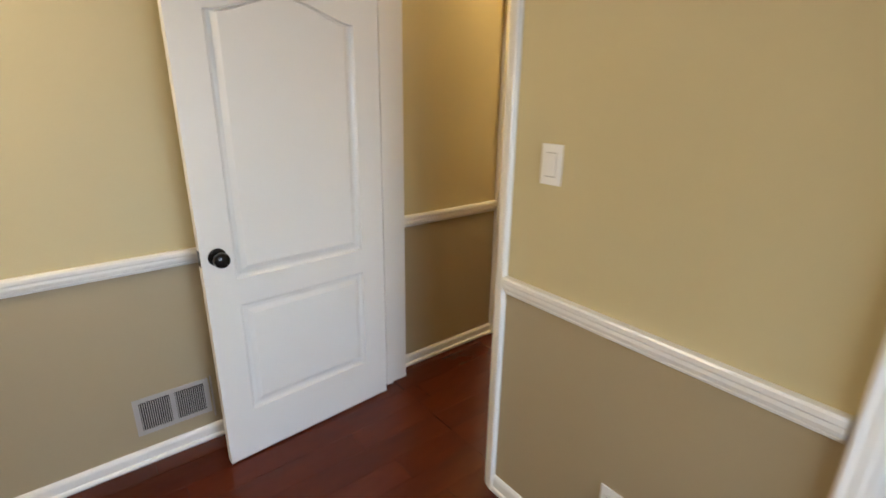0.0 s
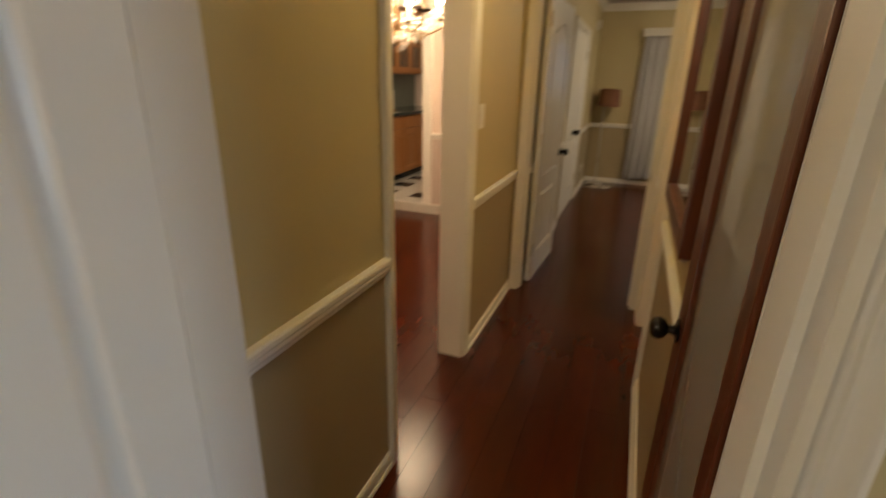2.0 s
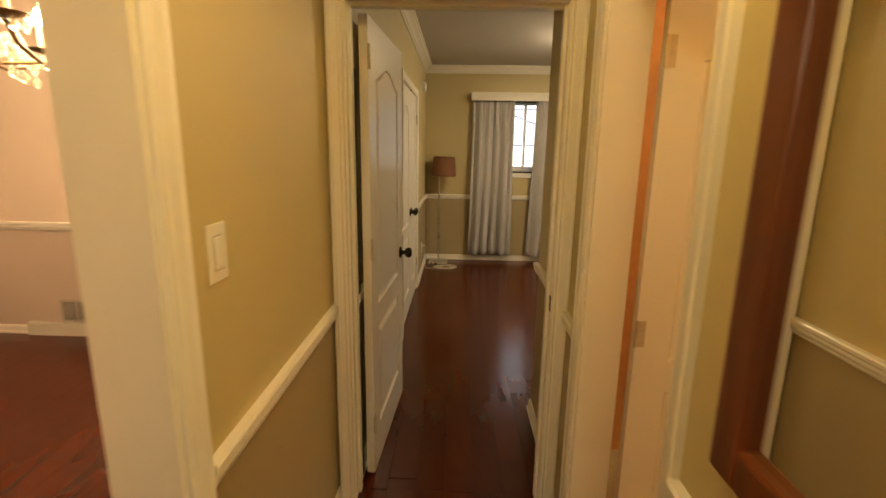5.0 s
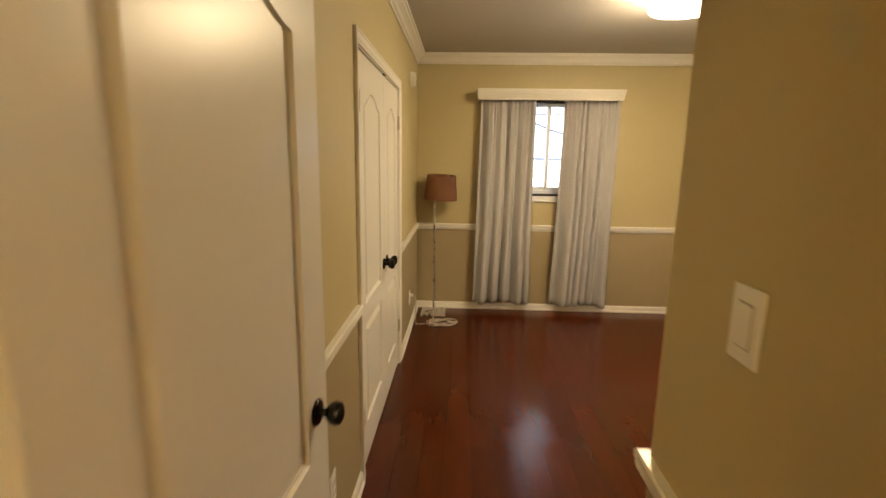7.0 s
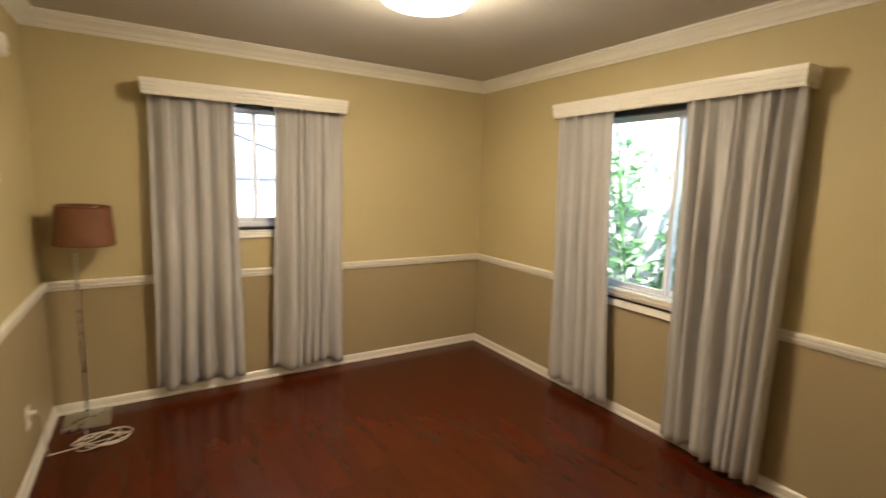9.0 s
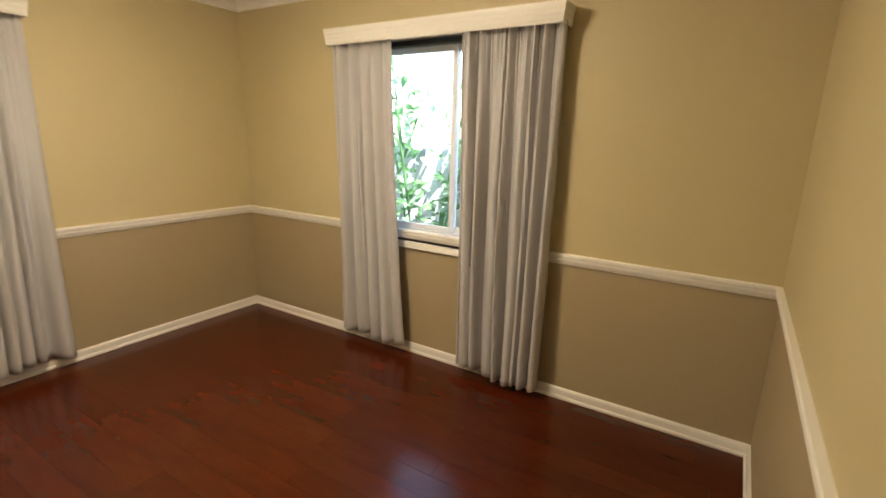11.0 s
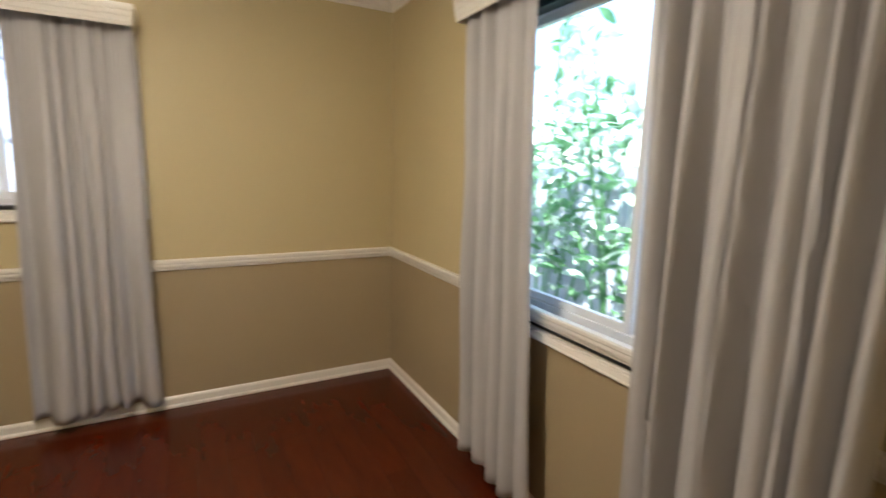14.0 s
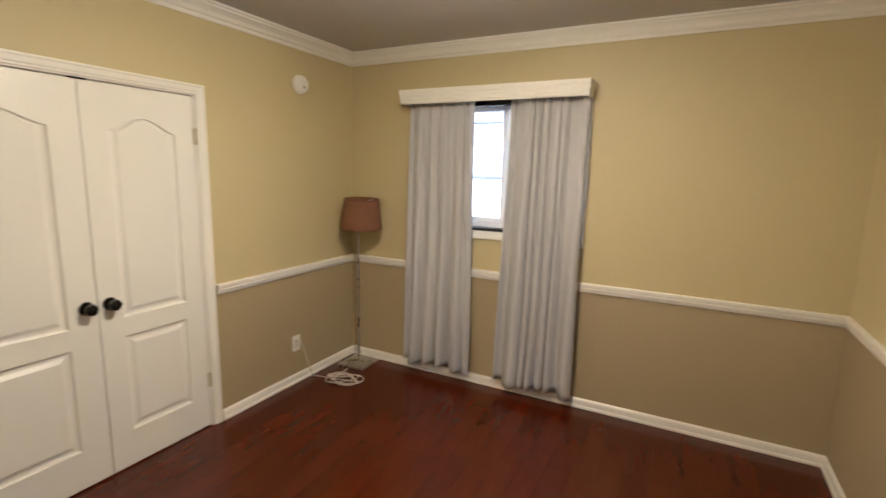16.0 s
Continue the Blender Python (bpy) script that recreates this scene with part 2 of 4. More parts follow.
def wall(name, axis, at0, at1, u0, u1, z1, mats, holes=(), split=0.86, label="painted interior wall"):
    """A wall along x (axis 'x', faces at y=at0 and y=at1) or along y. mats: upper, lower of the low face, upper, lower of the high face.
    holes: (u0, u1, z0, z1), cut right through."""
    us = sorted({u0, u1, *[h[0] for h in holes], *[h[1] for h in holes]})
    zs = sorted({-0.05, split, z1, *[h[2] for h in holes], *[h[3] for h in holes]})
    b = bmesh.new()
    cell = {}
    for i in range(len(us) - 1):
        for j in range(len(zs) - 1):
            cu, cz = (us[i] + us[i + 1]) / 2, (zs[j] + zs[j + 1]) / 2
            cell[i, j] = not any(h[0] < cu < h[1] and h[2] < cz < h[3] for h in holes)
    at = (lambda u, v, z: (u, v, z)) if axis == "x" else (lambda u, v, z: (v, u, z))

    def quad(pts, k):
        f = b.faces.new([b.verts.new(at(*p)) for p in pts])
        f.material_index = k
    for (i, j), full in cell.items():
        if not full:
            continue
        a, c, z, w = us[i], us[i + 1], zs[j], zs[j + 1]
        low = (z + w) / 2 < split
        quad(((a, at0, z), (c, at0, z), (c, at0, w), (a, at0, w)), 1 if low else 0)
        quad(((a, at1, z), (c, at1, z), (c, at1, w), (a, at1, w)), 3 if low else 2)
        for di, dj, e in ((-1, 0, ((a, z), (a, w))), (1, 0, ((c, z), (c, w))), (0, -1, ((a, z), (c, z))), (0, 1, ((a, w), (c, w)))):
            if not cell.get((i + di, j + dj), False):
                (p, q), (r, s) = e
                quad(((p, at0, q), (r, at0, s), (r, at1, s), (p, at1, q)), 1 if low else 0)
    bmesh.ops.remove_doubles(b, verts=b.verts[:], dist=1e-5)
    return structure(name, b, mats, label, "wall")


def strip(name, profile, p0, p1, out, mat=None, m0=0.0, m1=0.0, label="", category="trim"):
    """A moulding from p0 to p1 (x, y) on a wall that faces `out`; profile: (off the wall, z). m0, m1: mitre at each end
    (-1 in an inside corner, 1 round an outside one)."""
    b = bmesh.new()
    p0, p1, out = Vector((*p0, 0)), Vector((*p1, 0)), Vector((*out, 0))
    d = (p1 - p0).normalized()
    A = [b.verts.new(p0 + out * o + Vector((0, 0, z)) - d * o * m0) for o, z in profile]
    B = [b.verts.new(p1 + out * o + Vector((0, 0, z)) + d * o * m1) for o, z in profile]
    n = len(A)
    for i in range(n):
        b.faces.new((A[i], A[(i + 1) % n], B[(i + 1) % n], B[i]))
    b.faces.new(A), b.faces.new(B)
    return structure(name, b, mat or M_TRIM, label or "white painted wooden moulding along the wall", category)


def rail_profile(z):
    return [(-0.004, z - 0.061), (0.010, z - 0.061), (0.012, z - 0.054), (0.010, z - 0.050), (0.019, z - 0.046), (0.023, z - 0.034), (0.022, z - 0.024), (0.026, z - 0.018), (0.026, z - 0.006), (0.022, z), (-0.004, z)]


BASE = [(-0.004, 0), (0.020, 0), (0.022, 0.008), (0.019, 0.016), (0.013, 0.020), (0.013, 0.052), (0.010, 0.060), (0.005, 0.066), (-0.004, 0.068)]


def crown_profile(c):
    return [(-0.004, c - 0.090), (0.008, c - 0.090), (0.011, c - 0.078), (0.011, c - 0.071), (0.020, c - 0.064), (0.030, c - 0.045), (0.045, c - 0.032), (0.058, c - 0.024), (0.062, c - 0.014), (0.072, c - 0.012), (0.076, c - 0.004), (0.076, c + 0.004), (-0.004, c + 0.004)]


CASING = [(0.0, -0.003), (0.0, 0.010), (0.004, 0.013), (0.012, 0.012), (0.018, 0.016), (0.040, 0.018), (0.046, 0.022), (0.052, 0.022), (0.056, 0.018), (0.056, -0.003)]


def casing(name, axis, at, sign, u0, u1, h, label="white moulded door casing", bottom=None, profile=CASING):
    """A mitred casing round an opening u0..u1 up to h; with `bottom`, right round it."""
    b = bmesh.new()
    put = (lambda u, v, z: (u, v, z)) if axis == "x" else (lambda u, v, z: (v, u, z))
    rings = []
    for a, d in profile:
        z0 = 0.0 if bottom is None else bottom - a
        rings.append([b.verts.new(put(u, at + sign * d, z)) for u, z in ((u0 - a, z0), (u0 - a, h + a), (u1 + a, h + a), (u1 + a, z0))])
    n = len(rings)
    for i in range(n):
        A, B = rings[i], rings[(i + 1) % n]
        for k in range(3 if bottom is None else 4):
            b.faces.new((A[k], A[(k + 1) % 4], B[(k + 1) % 4], B[k]))
    if bottom is None:
        b.faces.new([r[0] for r in rings]), b.faces.new([r[3] for r in rings])
    return structure(name, b, M_TRIM, label, "door casing" if bottom is None else "window casing")


def jamb(name, axis, v0, v1, u0, u1, h, stop=None, t=0.018):
    """Lining of a doorway between wall faces v0 and v1, with a stop bead."""
    b = bmesh.new()
    put = (lambda a, c: (a[0], a[1], a[2], c[0], c[1], c[2])) if axis == "x" else (lambda a, c: (a[1], a[0], a[2], c[1], c[0], c[2]))
    for a, c in (((u0 - t, v0, 0), (u0, v1, h)), ((u1, v0, 0), (u1 + t, v1, h)), ((u0 - t, v0, h), (u1 + t, v1, h + t))):
        box(*put(a, c), bm=b)
    if stop is not None:
        for a, c in (((u0, stop, 0), (u0 + 0.011, stop + 0.034, h - 0.011)), ((u1 - 0.011, stop, 0), (u1, stop + 0.034, h - 0.011)), ((u0, stop, h - 0.011), (u1, stop + 0.034, h))):
            box(*put(a, c), bm=b)
    return structure(name, b, M_TRIM, "white painted door lining with a stop bead", "door frame")


def arch_outline(x0, x1, z0, z1, rise):
    """Panel outline with an eyebrow-shaped top, anticlockwise."""
    pts = [(x0, z0), (x1, z0), (x1, z1)]
    n = 14 if rise else 0
    for i in range(1, n):
        s = i / n
        pts.append((x1 + (x0 - x1) * s, z1 + rise * (0.5 - 0.5 * math.cos(2 * math.pi * s)) ** 0.8))
    return pts + [(x0, z1)]


def shrink(pts, k):
    cx, cz = sum(p[0] for p in pts) / len(pts), sum(p[1] for p in pts) / len(pts)
    hx = max(abs(p[0] - cx) for p in pts)
    hz = max(abs(p[1] - cz) for p in pts)
    return [(cx + (x - cx) * (1 - k / hx), cz + (z - cz) * (1 - k / hz)) for x, z in pts]


def panel_side(b, w, h, panels, y, inward):
    """One face of a panelled door: frame with moulded raised panels. inward: +1 or -1, the way into the leaf along y."""
    outer = [(0, 0), (w, 0), (w, h), (0, h)]
    loops = [outer] + panels
    flat = [p for l in loops for p in l]
    tris = geometry.tessellate_polygon([[Vector((x, z, 0)) for x, z in l] for l in loops])
    vs = [b.verts.new((x, y, z)) for x, z in flat]
    for t in tris:
        try:
            b.faces.new([vs[i] for i in t])
        except ValueError:
            pass
    k = 4
    for l in panels:
        ring = vs[k:k + len(l)]
        k += len(l)
        for ins, dep in ((0.005, 0.009), (0.014, 0.013), (0.026, 0.012), (0.046, 0.001)):
            nxt = [b.verts.new((x, y + inward * dep, z)) for x, z in shrink(l, ins)]
            for i in range(len(l)):
                j = (i + 1) % len(l)
                b.faces.new((ring[i], ring[j], nxt[j], nxt[i]))
            ring = nxt
        b.faces.new(ring)
    return vs[:4]


def knob_part(parent, x, y, z, side, name="knob"):
    """A round black knob on a rose; side: +1 or -1 along y."""
    m = pose(x, y, z, -90 * side)
    part(name, lathe([(0, 0), (0.031, 0), (0.033, 0.004), (0.030, 0.008), (0.014, 0.011), (0.011, 0.016), (0.011, 0.027), (0.020, 0.031), (0.027, 0.040), (0.029, 0.050), (0.026, 0.060), (0.016, 0.066), (0, 0.067)], 24, None, m), M_BLACK, parent, "glossy black round knob", True)


def panel_door(name, w, h, m, label, knobs=(1, -1), knob_z=0.93, stile=0.115, top=1.78, hinges=(0.2, 1.0, 1.75), t=0.035, lock=(0.80, 0.90), bottom_rail=0.19, knob_inset=0.06):
    """Two-panel door with an arched upper panel. Hinge edge at x=0, the leaf in 0..w, y in 0..t."""
    e = thing(name, label, "door", m)
    panels = [arch_outline(stile, w - stile, bottom_rail, lock[0], 0), arch_outline(stile, w - stile, lock[1], top, 0.066)]
    b = bmesh.new()
    A = panel_side(b, w, h, panels, 0, 1)
    B = panel_side(b, w, h, panels, t, -1)
    for i in range(4):
        j = (i + 1) % 4
        b.faces.new((A[i], A[j], B[j], B[i]))
    leaf = part("leaf", b, M_DOOR, e)
    for s in knobs:
        knob_part(leaf, w - knob_inset, t if s > 0 else 0, knob_z, s)
    for z in hinges:
        hb = tube([(0.0, -0.004, z), (0.0, -0.004, z + 0.09)], 0.006, 10)
        box(0.001, -0.0015, z, 0.03, 0.0015, z + 0.09, bm=hb)
        part("hinge", hb, M_BRASS, e, "paint-covered butt hinge")
    part("latch_plate", box(w - 0.001, t / 2 - 0.012, knob_z - 0.03, w + 0.0015, t / 2 + 0.012, knob_z + 0.03), M_BLACK, leaf, "dark latch plate")
    return e

# ---- the large structure ----
UL = [M_UPPER, M_LOWER, M_UPPER, M_LOWER]
HX0, HX1 = -0.555, 0.345           # hall
BX0, BX1, BY0, BY1 = -0.500, 2.772, 3.805, 7.512   # bedroom
DY, EY0, EY1 = 0.335, 3.055, 3.185   # study doorway wall, bedroom doorway wall
NX = 0.365   # entry wall inside the bedroom
CB = CH = CS = 2.455
wall("wall_hall_west", "y", -0.685, HX0, 0.50, EY1, 2.62, [M_PINK, M_PINKLOW, M_UPPER, M_LOWER], [(1.258, 2.048, -0.05, 1.965)], 0.83)
wall("wall_hall_east", "y", HX1, 0.475, 0.50, EY0, 2.62, [M_UPPER, M_LOWER, M_BATH, M_BATH], [(2.155, 2.830, -0.05, 1.975), (0.508, 1.062, -0.05, 2.03)], 0.83)
wall("wall_study_doorway", "x", DY, 0.50, -0.72, 3.0, 2.62, UL, [(-0.485, 0.345, -0.05, 1.99), (1.345, 2.10, -0.05, 1.99)], 0.85)
wall("wall_study_west", "y", -0.72, -0.602, -3.1, DY, 2.62, UL, (), 0.83)
wall("wall_study_south", "x", -3.1, -2.98, -0.72, 3.1, 2.62, UL, (), 0.83)
wall("wall_study_east", "y", 3.0, 3.1, -2.98, 0.50, 2.62, UL, [(-1.10, 0.20, 0.60, 1.80)], 0.83)
wall("wall_bedroom_doorway", "x", EY0, EY1, HX0, 0.475, 2.62, UL, [(-0.500, 0.303, -0.05, 1.98)], 0.83)
wall("wall_bedroom_west", "y", BX0 - 0.12, BX0, EY1, BY1, 2.62, UL, [(4.865, 6.150, -0.05, 1.967)], 0.83)
wall("wall_bedroom_entry", "y", NX, 0.475, EY1, BY0, 2.62, UL, (), 0.83)
wall("wall_bedroom_south", "x", BY0 - 0.12, BY0, 0.465, BX1, 2.62, [M_BATH, M_BATH, M_UPPER, M_LOWER], (), 0.83)
wall("wall_bedroom_north", "x", BY1, BY1 + 0.22, BX0 - 0.12, BX1 + 0.2, 2.62, [M_UPPER, M_LOWER, M_STUCCO, M_STUCCO], [(0.165, 1.325, 1.155, 2.07)], 0.83)
wall("wall_bedroom_east", "y", BX1, BX1 + 0.2, BY0 - 0.12, BY1, 2.62, [M_UPPER, M_LOWER, M_STUCCO, M_STUCCO], [(4.955, 6.355, 0.790, 2.05)], 0.83)
# dining room, kitchen and bathroom seen through the doorways
wall("wall_dining_north", "x", 4.70, 4.82, -4.3, -0.70, 2.62, [M_PINK, M_PINKLOW, M_PINK, M_PINK], [(-2.71, -1.98, -0.05, 2.12)], 0.84)
wall("wall_dining_west", "y", -4.4, -4.3, -0.2, 4.82, 2.62, [M_PINK, M_PINKLOW, M_PINK, M_PINKLOW], (), 0.84)
wall("wall_dining_south", "x", 0.38, 0.50, -4.3, -0.72, 2.62, [M_PINK, M_PINKLOW, M_PINK, M_PINKLOW], (), 0.84)
wall("wall_dining_east", "y", -0.70, -0.62, EY1, 4.70, 2.62, [M_PINK, M_PINKLOW, M_PINK, M_PINKLOW], (), 0.84)
wall("wall_kitchen_west", "y", -3.50, -3.38, 4.82, 7.6, 2.62, [M_PINK, M_SPLASH, M_SPLASH, M_SPLASH], (), 1.5)
wall("wall_kitchen_north", "x", 7.5, 7.6, -3.38, -0.62, 2.62, [M_PINK] * 4, (), 0.84)
wall("wall_bath_north", "x", 3.46, 3.56, 0.465, 2.0, 2.62, [M_BATH] * 4, (), 0.84)
wall("wall_bath_east", "y", 1.95, 2.05, 1.2, 3.46, 2.62, [M_BATH] * 4, (), 0.84)
wall("wall_bath_south", "x", 1.2, 1.3, 0.475, 1.95, 2.62, [M_BATH] * 4, (), 0.84)
wall("wall_linen_back", "y", 0.98, 1.06, 0.50, 1.2, 2.62, UL, (), 0.84)
wall("wall_closet_back", "y", -1.28, -1.2, 4.65, 6.3, 2.62, UL, (), 0.84)


def slab(name, x0, y0, x1, y1, z, mat, label, category, t=0.08):
    return structure(name, box(x0, y0, z, x1, y1, z + t), mat, label, category)


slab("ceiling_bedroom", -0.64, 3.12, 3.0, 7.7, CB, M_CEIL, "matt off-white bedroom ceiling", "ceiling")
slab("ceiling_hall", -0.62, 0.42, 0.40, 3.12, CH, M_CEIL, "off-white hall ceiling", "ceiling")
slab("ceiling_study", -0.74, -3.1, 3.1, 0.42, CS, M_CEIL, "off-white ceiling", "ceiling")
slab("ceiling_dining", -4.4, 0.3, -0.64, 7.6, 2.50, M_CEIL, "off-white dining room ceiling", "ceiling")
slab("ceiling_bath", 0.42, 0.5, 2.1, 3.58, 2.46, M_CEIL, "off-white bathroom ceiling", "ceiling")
slab("ceiling_closet", -1.3, 4.6, -0.6, 6.3, 2.46, M_CEIL, "off-white closet ceiling", "ceiling")
slab("roof", -4.6, -3.3, 2.99, 7.75, 2.66, M_CEIL, "flat roof deck over the rooms", "roof", 0.1)

# mouldings
R1 = rail_profile(0.894)   # study
R2 = rail_profile(0.872)   # hall
R3 = rail_profile(0.871)   # bedroom
RD = rail_profile(0.885)
N, S, E, W = (0, 1), (0, -1), (1, 0), (-1, 0)


def run(p0, p1, out, rail=None, crown=None, base=True, m0=0.0, m1=0.0, mb0=None, mb1=None):
    if rail:
        strip("chair_rail", rail, p0, p1, out, None, m0, m1, "white moulded chair rail between two wall colours", "chair rail")
    if base:
        strip("baseboard", BASE, p0, p1, out, None, m0 if mb0 is None else mb0, m1 if mb1 is None else mb1, "low white painted baseboard", "baseboard")
    if crown:
        strip("crown_moulding", crown_profile(crown), p0, p1, out, None, m0, m1, "white stepped crown moulding under the ceiling", "crown moulding")


run((-0.602, -2.98), (-0.602, DY), E, rail_profile(0.876), CS)
run((0.383, DY), (1.288, DY), S, R1, CS)
run((2.157, DY), (3.0, DY), S, R1, CS)
run((HX0, 0.50), (HX0, 1.204), E, R2)
run((HX0, 2.102), (HX0, EY0), E, R2)
for p0, p1, o in (((HX0, 0.50), (HX0, EY0), E), ((HX1, 0.50), (HX1, EY0), W)):
    strip("crown_moulding", crown_profile(CH), p0, p1, o, None, 0, -1, "white stepped crown moulding under the ceiling", "crown moulding")
strip("crown_moulding", crown_profile(CH), (HX0, EY0), (HX1, EY0), S, None, -1, -1, "white stepped crown moulding under the ceiling", "crown moulding")
run((HX1, 1.075), (HX1, 2.107), W, R2)
run((HX1, 2.878), (HX1, EY0), W, R2)
run((NX, EY1), (NX, BY0), W, R2, CB, True, 0, 1)
run((NX, BY0), (BX1, BY0), N, R3, CB, True, 1, -1)
run((BX1, BY0), (BX1, BY1), W, R3, CB, True, -1, -1)
run((BX0, BY1), (BX1, BY1), S, R3, CB, True, -1, -1)
run((BX0, 6.206), (BX0, BY1), E, R3, None, True, 0, -1)
run((BX0, EY1), (BX0, 4.809), E, R3, None, True, 0, 0)
strip("crown_moulding", crown_profile(CB), (BX0, EY1), (BX0, BY1), E, None, 0, -1, "white stepped crown moulding under the ceiling", "crown moulding")
run((-4.3, 4.70), (-2.82, 4.70), S, RD, 2.50)
run((-1.87, 4.70), (-0.70, 4.70), S, RD, 2.50)

# doorways
NARROW = [(q * 0.72, d) for q, d in CASING]
jamb("door_frame_study", "x", DY, 0.50, -0.467, 0.327, 1.972, 0.376)
casing("door_casing_study", "x", DY, -1, -0.472, 0.340, 1.98, profile=NARROW)
casing("door_casing_study_hall", "x", 0.50, 1, -0.475, 0.326, 1.98, profile=[(q * 0.34, d * 0.35) for q, d in CASING])
jamb("door_frame_dining", "y", -0.685, HX0, 1.276, 2.030, 1.947)
casing("door_casing_dining", "y", HX0, 1, 1.262, 2.044, 1.955)
casing("door_casing_dining_inner", "y", -0.685, -1, 1.262, 2.044, 1.955)
jamb("door_frame_bath", "y", HX1, 0.475, 2.173, 2.812, 1.957)
casing("door_casing_bath", "y", HX1, -1, 2.165, 2.820, 1.965)
jamb("door_frame_bedroom", "x", EY0, EY1, -0.482, 0.285, 1.962, 3.095)
casing("door_casing_bedroom", "x", EY0, -1, -0.490, 0.290, 1.97)
jamb("door_frame_closet", "y", BX0 - 0.12, BX0, 4.883, 6.132, 1.949)
casing("door_casing_closet", "y", BX0, 1, 4.875, 6.142, 1.955, profile=[(q * 0.95, d * 0.8) for q, d in CASING])
casing("door_casing_kitchen", "x", 4.70, -1, -2.71, -1.98, 2.12, "wide white casing of the kitchen opening", None, [(q * 1.9, d) for q, d in CASING])
jamb("door_frame_study_closet", "x", DY, 0.50, 1.363, 2.082, 1.972)
casing("door_casing_study_closet", "x", DY, -1, 1.353, 2.092, 1.98)
casing("window_casing_north", "x", BY1, -1, 0.165, 1.325, 2.07, "white moulded window casing", 1.155)
casing("window_casing_east", "y", BX1, -1, 4.955, 6.355, 2.05, "white moulded window casing", 0.790, [(q * 0.78, d) for q, d in CASING])

# ---- doors ----
panel_door("study_door", 0.775, 1.955, pose(-0.446, 0.338, 0.008, 0, 0, -86.6), "white two-panel door standing open against the wall", knob_z=0.888, stile=0.112, top=1.70, lock=(0.680, 0.785), bottom_rail=0.212, knob_inset=0.055)
panel_door("bedroom_door", 0.755, 1.945, pose(-0.467, 3.214, 0.010, 0, 0, 87.0) @ pose(0, -0.035, 0), "white two-panel arched door standing open", knob_z=0.885, lock=(0.67, 0.775), stile=0.125, top=1.73, knob_inset=0.075)
panel_door("bathroom_door", 0.635, 1.94, pose(0.512, 2.795, 0.01, 0, 0, 2), "white two-panel bathroom door opened inwards", knob_z=0.885, lock=(0.67, 0.775), top=1.72, hinges=(0.15, 0.83, 1.70))
cm = Matrix(((0, -1, 0, 0), (1, 0, 0, 0), (0, 0, 1, 0), (0, 0, 0, 1)))
panel_door("closet_door", 0.685, 1.932, pose(BX0 - 0.004, 4.886, 0.01) @ cm, "white arched closet door, shut, beside its twin", knob_z=0.885, knobs=(-1,), lock=(0.70, 0.80), top=1.72, stile=0.125, knob_inset=0.05)
flip = pose(BX0 - 0.039, 6.129, 0.01) @ Matrix(((0, 1, 0, 0), (-1, 0, 0, 0), (0, 0, 1, 0), (0, 0, 0, 1)))
panel_door("closet_door", 0.554, 1.932, flip, "narrower white arched closet door, shut, beside its twin", knob_z=0.885, knobs=(1,), lock=(0.70, 0.80), top=1.72, stile=0.11, knob_inset=0.05, hinges=())
panel_door("study_closet_door", 0.715, 1.96, pose(1.365, 0.345, 0.008), "white panelled door, shut", knobs=(-1,))
for y, z in ((4.880, 1.73), (4.880, 0.30), (6.137, 1.73), (6.137, 0.30)):
    hb = tube([(BX0 + 0.006, y, z - 0.045), (BX0 + 0.006, y, z + 0.045)], 0.006, 10)
    box(BX0 - 0.002, y - 0.018, z - 0.045, BX0 + 0.003, y + 0.018, z + 0.045, bm=hb)
    tagged(part("hinge", hb, M_BRASS), "paint-covered butt hinge on the closet frame", "hinge", "closet hinges")
tagged(part("door_catch", box(BX0 - 0.02, 5.54, 1.940, BX0 + 0.004, 5.61, 1.948, 0.002), M_BLACK), "small dark ball catch over the closet doors", "door catch")
tagged(part("strike_plate", box(0.3245, 0.345, 0.86, 0.3275, 0.37, 0.92), M_BLACK), "dark strike plate set in the door lining", "strike plate")
tagged(part("strike_plate", box(0.2825, 3.065, 0.86, 0.2855, 3.088, 0.92), M_BLACK), "dark strike plate set in the door lining", "strike plate")

# no real seal: dark strip standing for the shade in the hinge gap
tagged(part("weatherstrip", box(-0.499, 3.1860, 0.012, -0.479, 3.2095, 1.76, 0.002), M_TRACK), "dark strip added for the shade in the bedroom door's hinge gap", "weatherstrip")

# linen closet door with a glazed panel, shut in the hall wall
ld = thing("linen_door", "reddish wooden closet door with a backed glass panel", "door", pose(HX1 - 0.012, 0.510, 0.01))
LW, LH, LS, LN = 0.550, 2.01, 0.112, 0.056
part("stile", box(-0.014, 0, 0, 0.02, LN, LH, 0.004), M_DARKWOOD, ld)
part("stile", box(-0.014, LW - LS, 0, 0.02, LW, LH, 0.004), M_DARKWOOD, ld)
part("rail", box(-0.013, LN, 0, 0.02, LW - LS, 0.16, 0.003), M_DARKWOOD, ld)
part("rail", box(-0.013, LN, LH - 0.10, 0.02, LW - LS, LH, 0.003), M_DARKWOOD, ld)
part("glass_panel", box(-0.002, LN - 0.004, 0.155, 0.008, LW - LS + 0.004, LH - 0.095), M_BACKED, ld, "greyish reflecting glass panel")
kb = lathe([(0, 0), (0.027, 0), (0.029, 0.005), (0.012, 0.010), (0.010, 0.022), (0.022, 0.030), (0.027, 0.042), (0.024, 0.055), (0.013, 0.061), (0, 0.062)], 24, None, pose(-0.014, LW - 0.050, 0.885, 0, -90, 0))
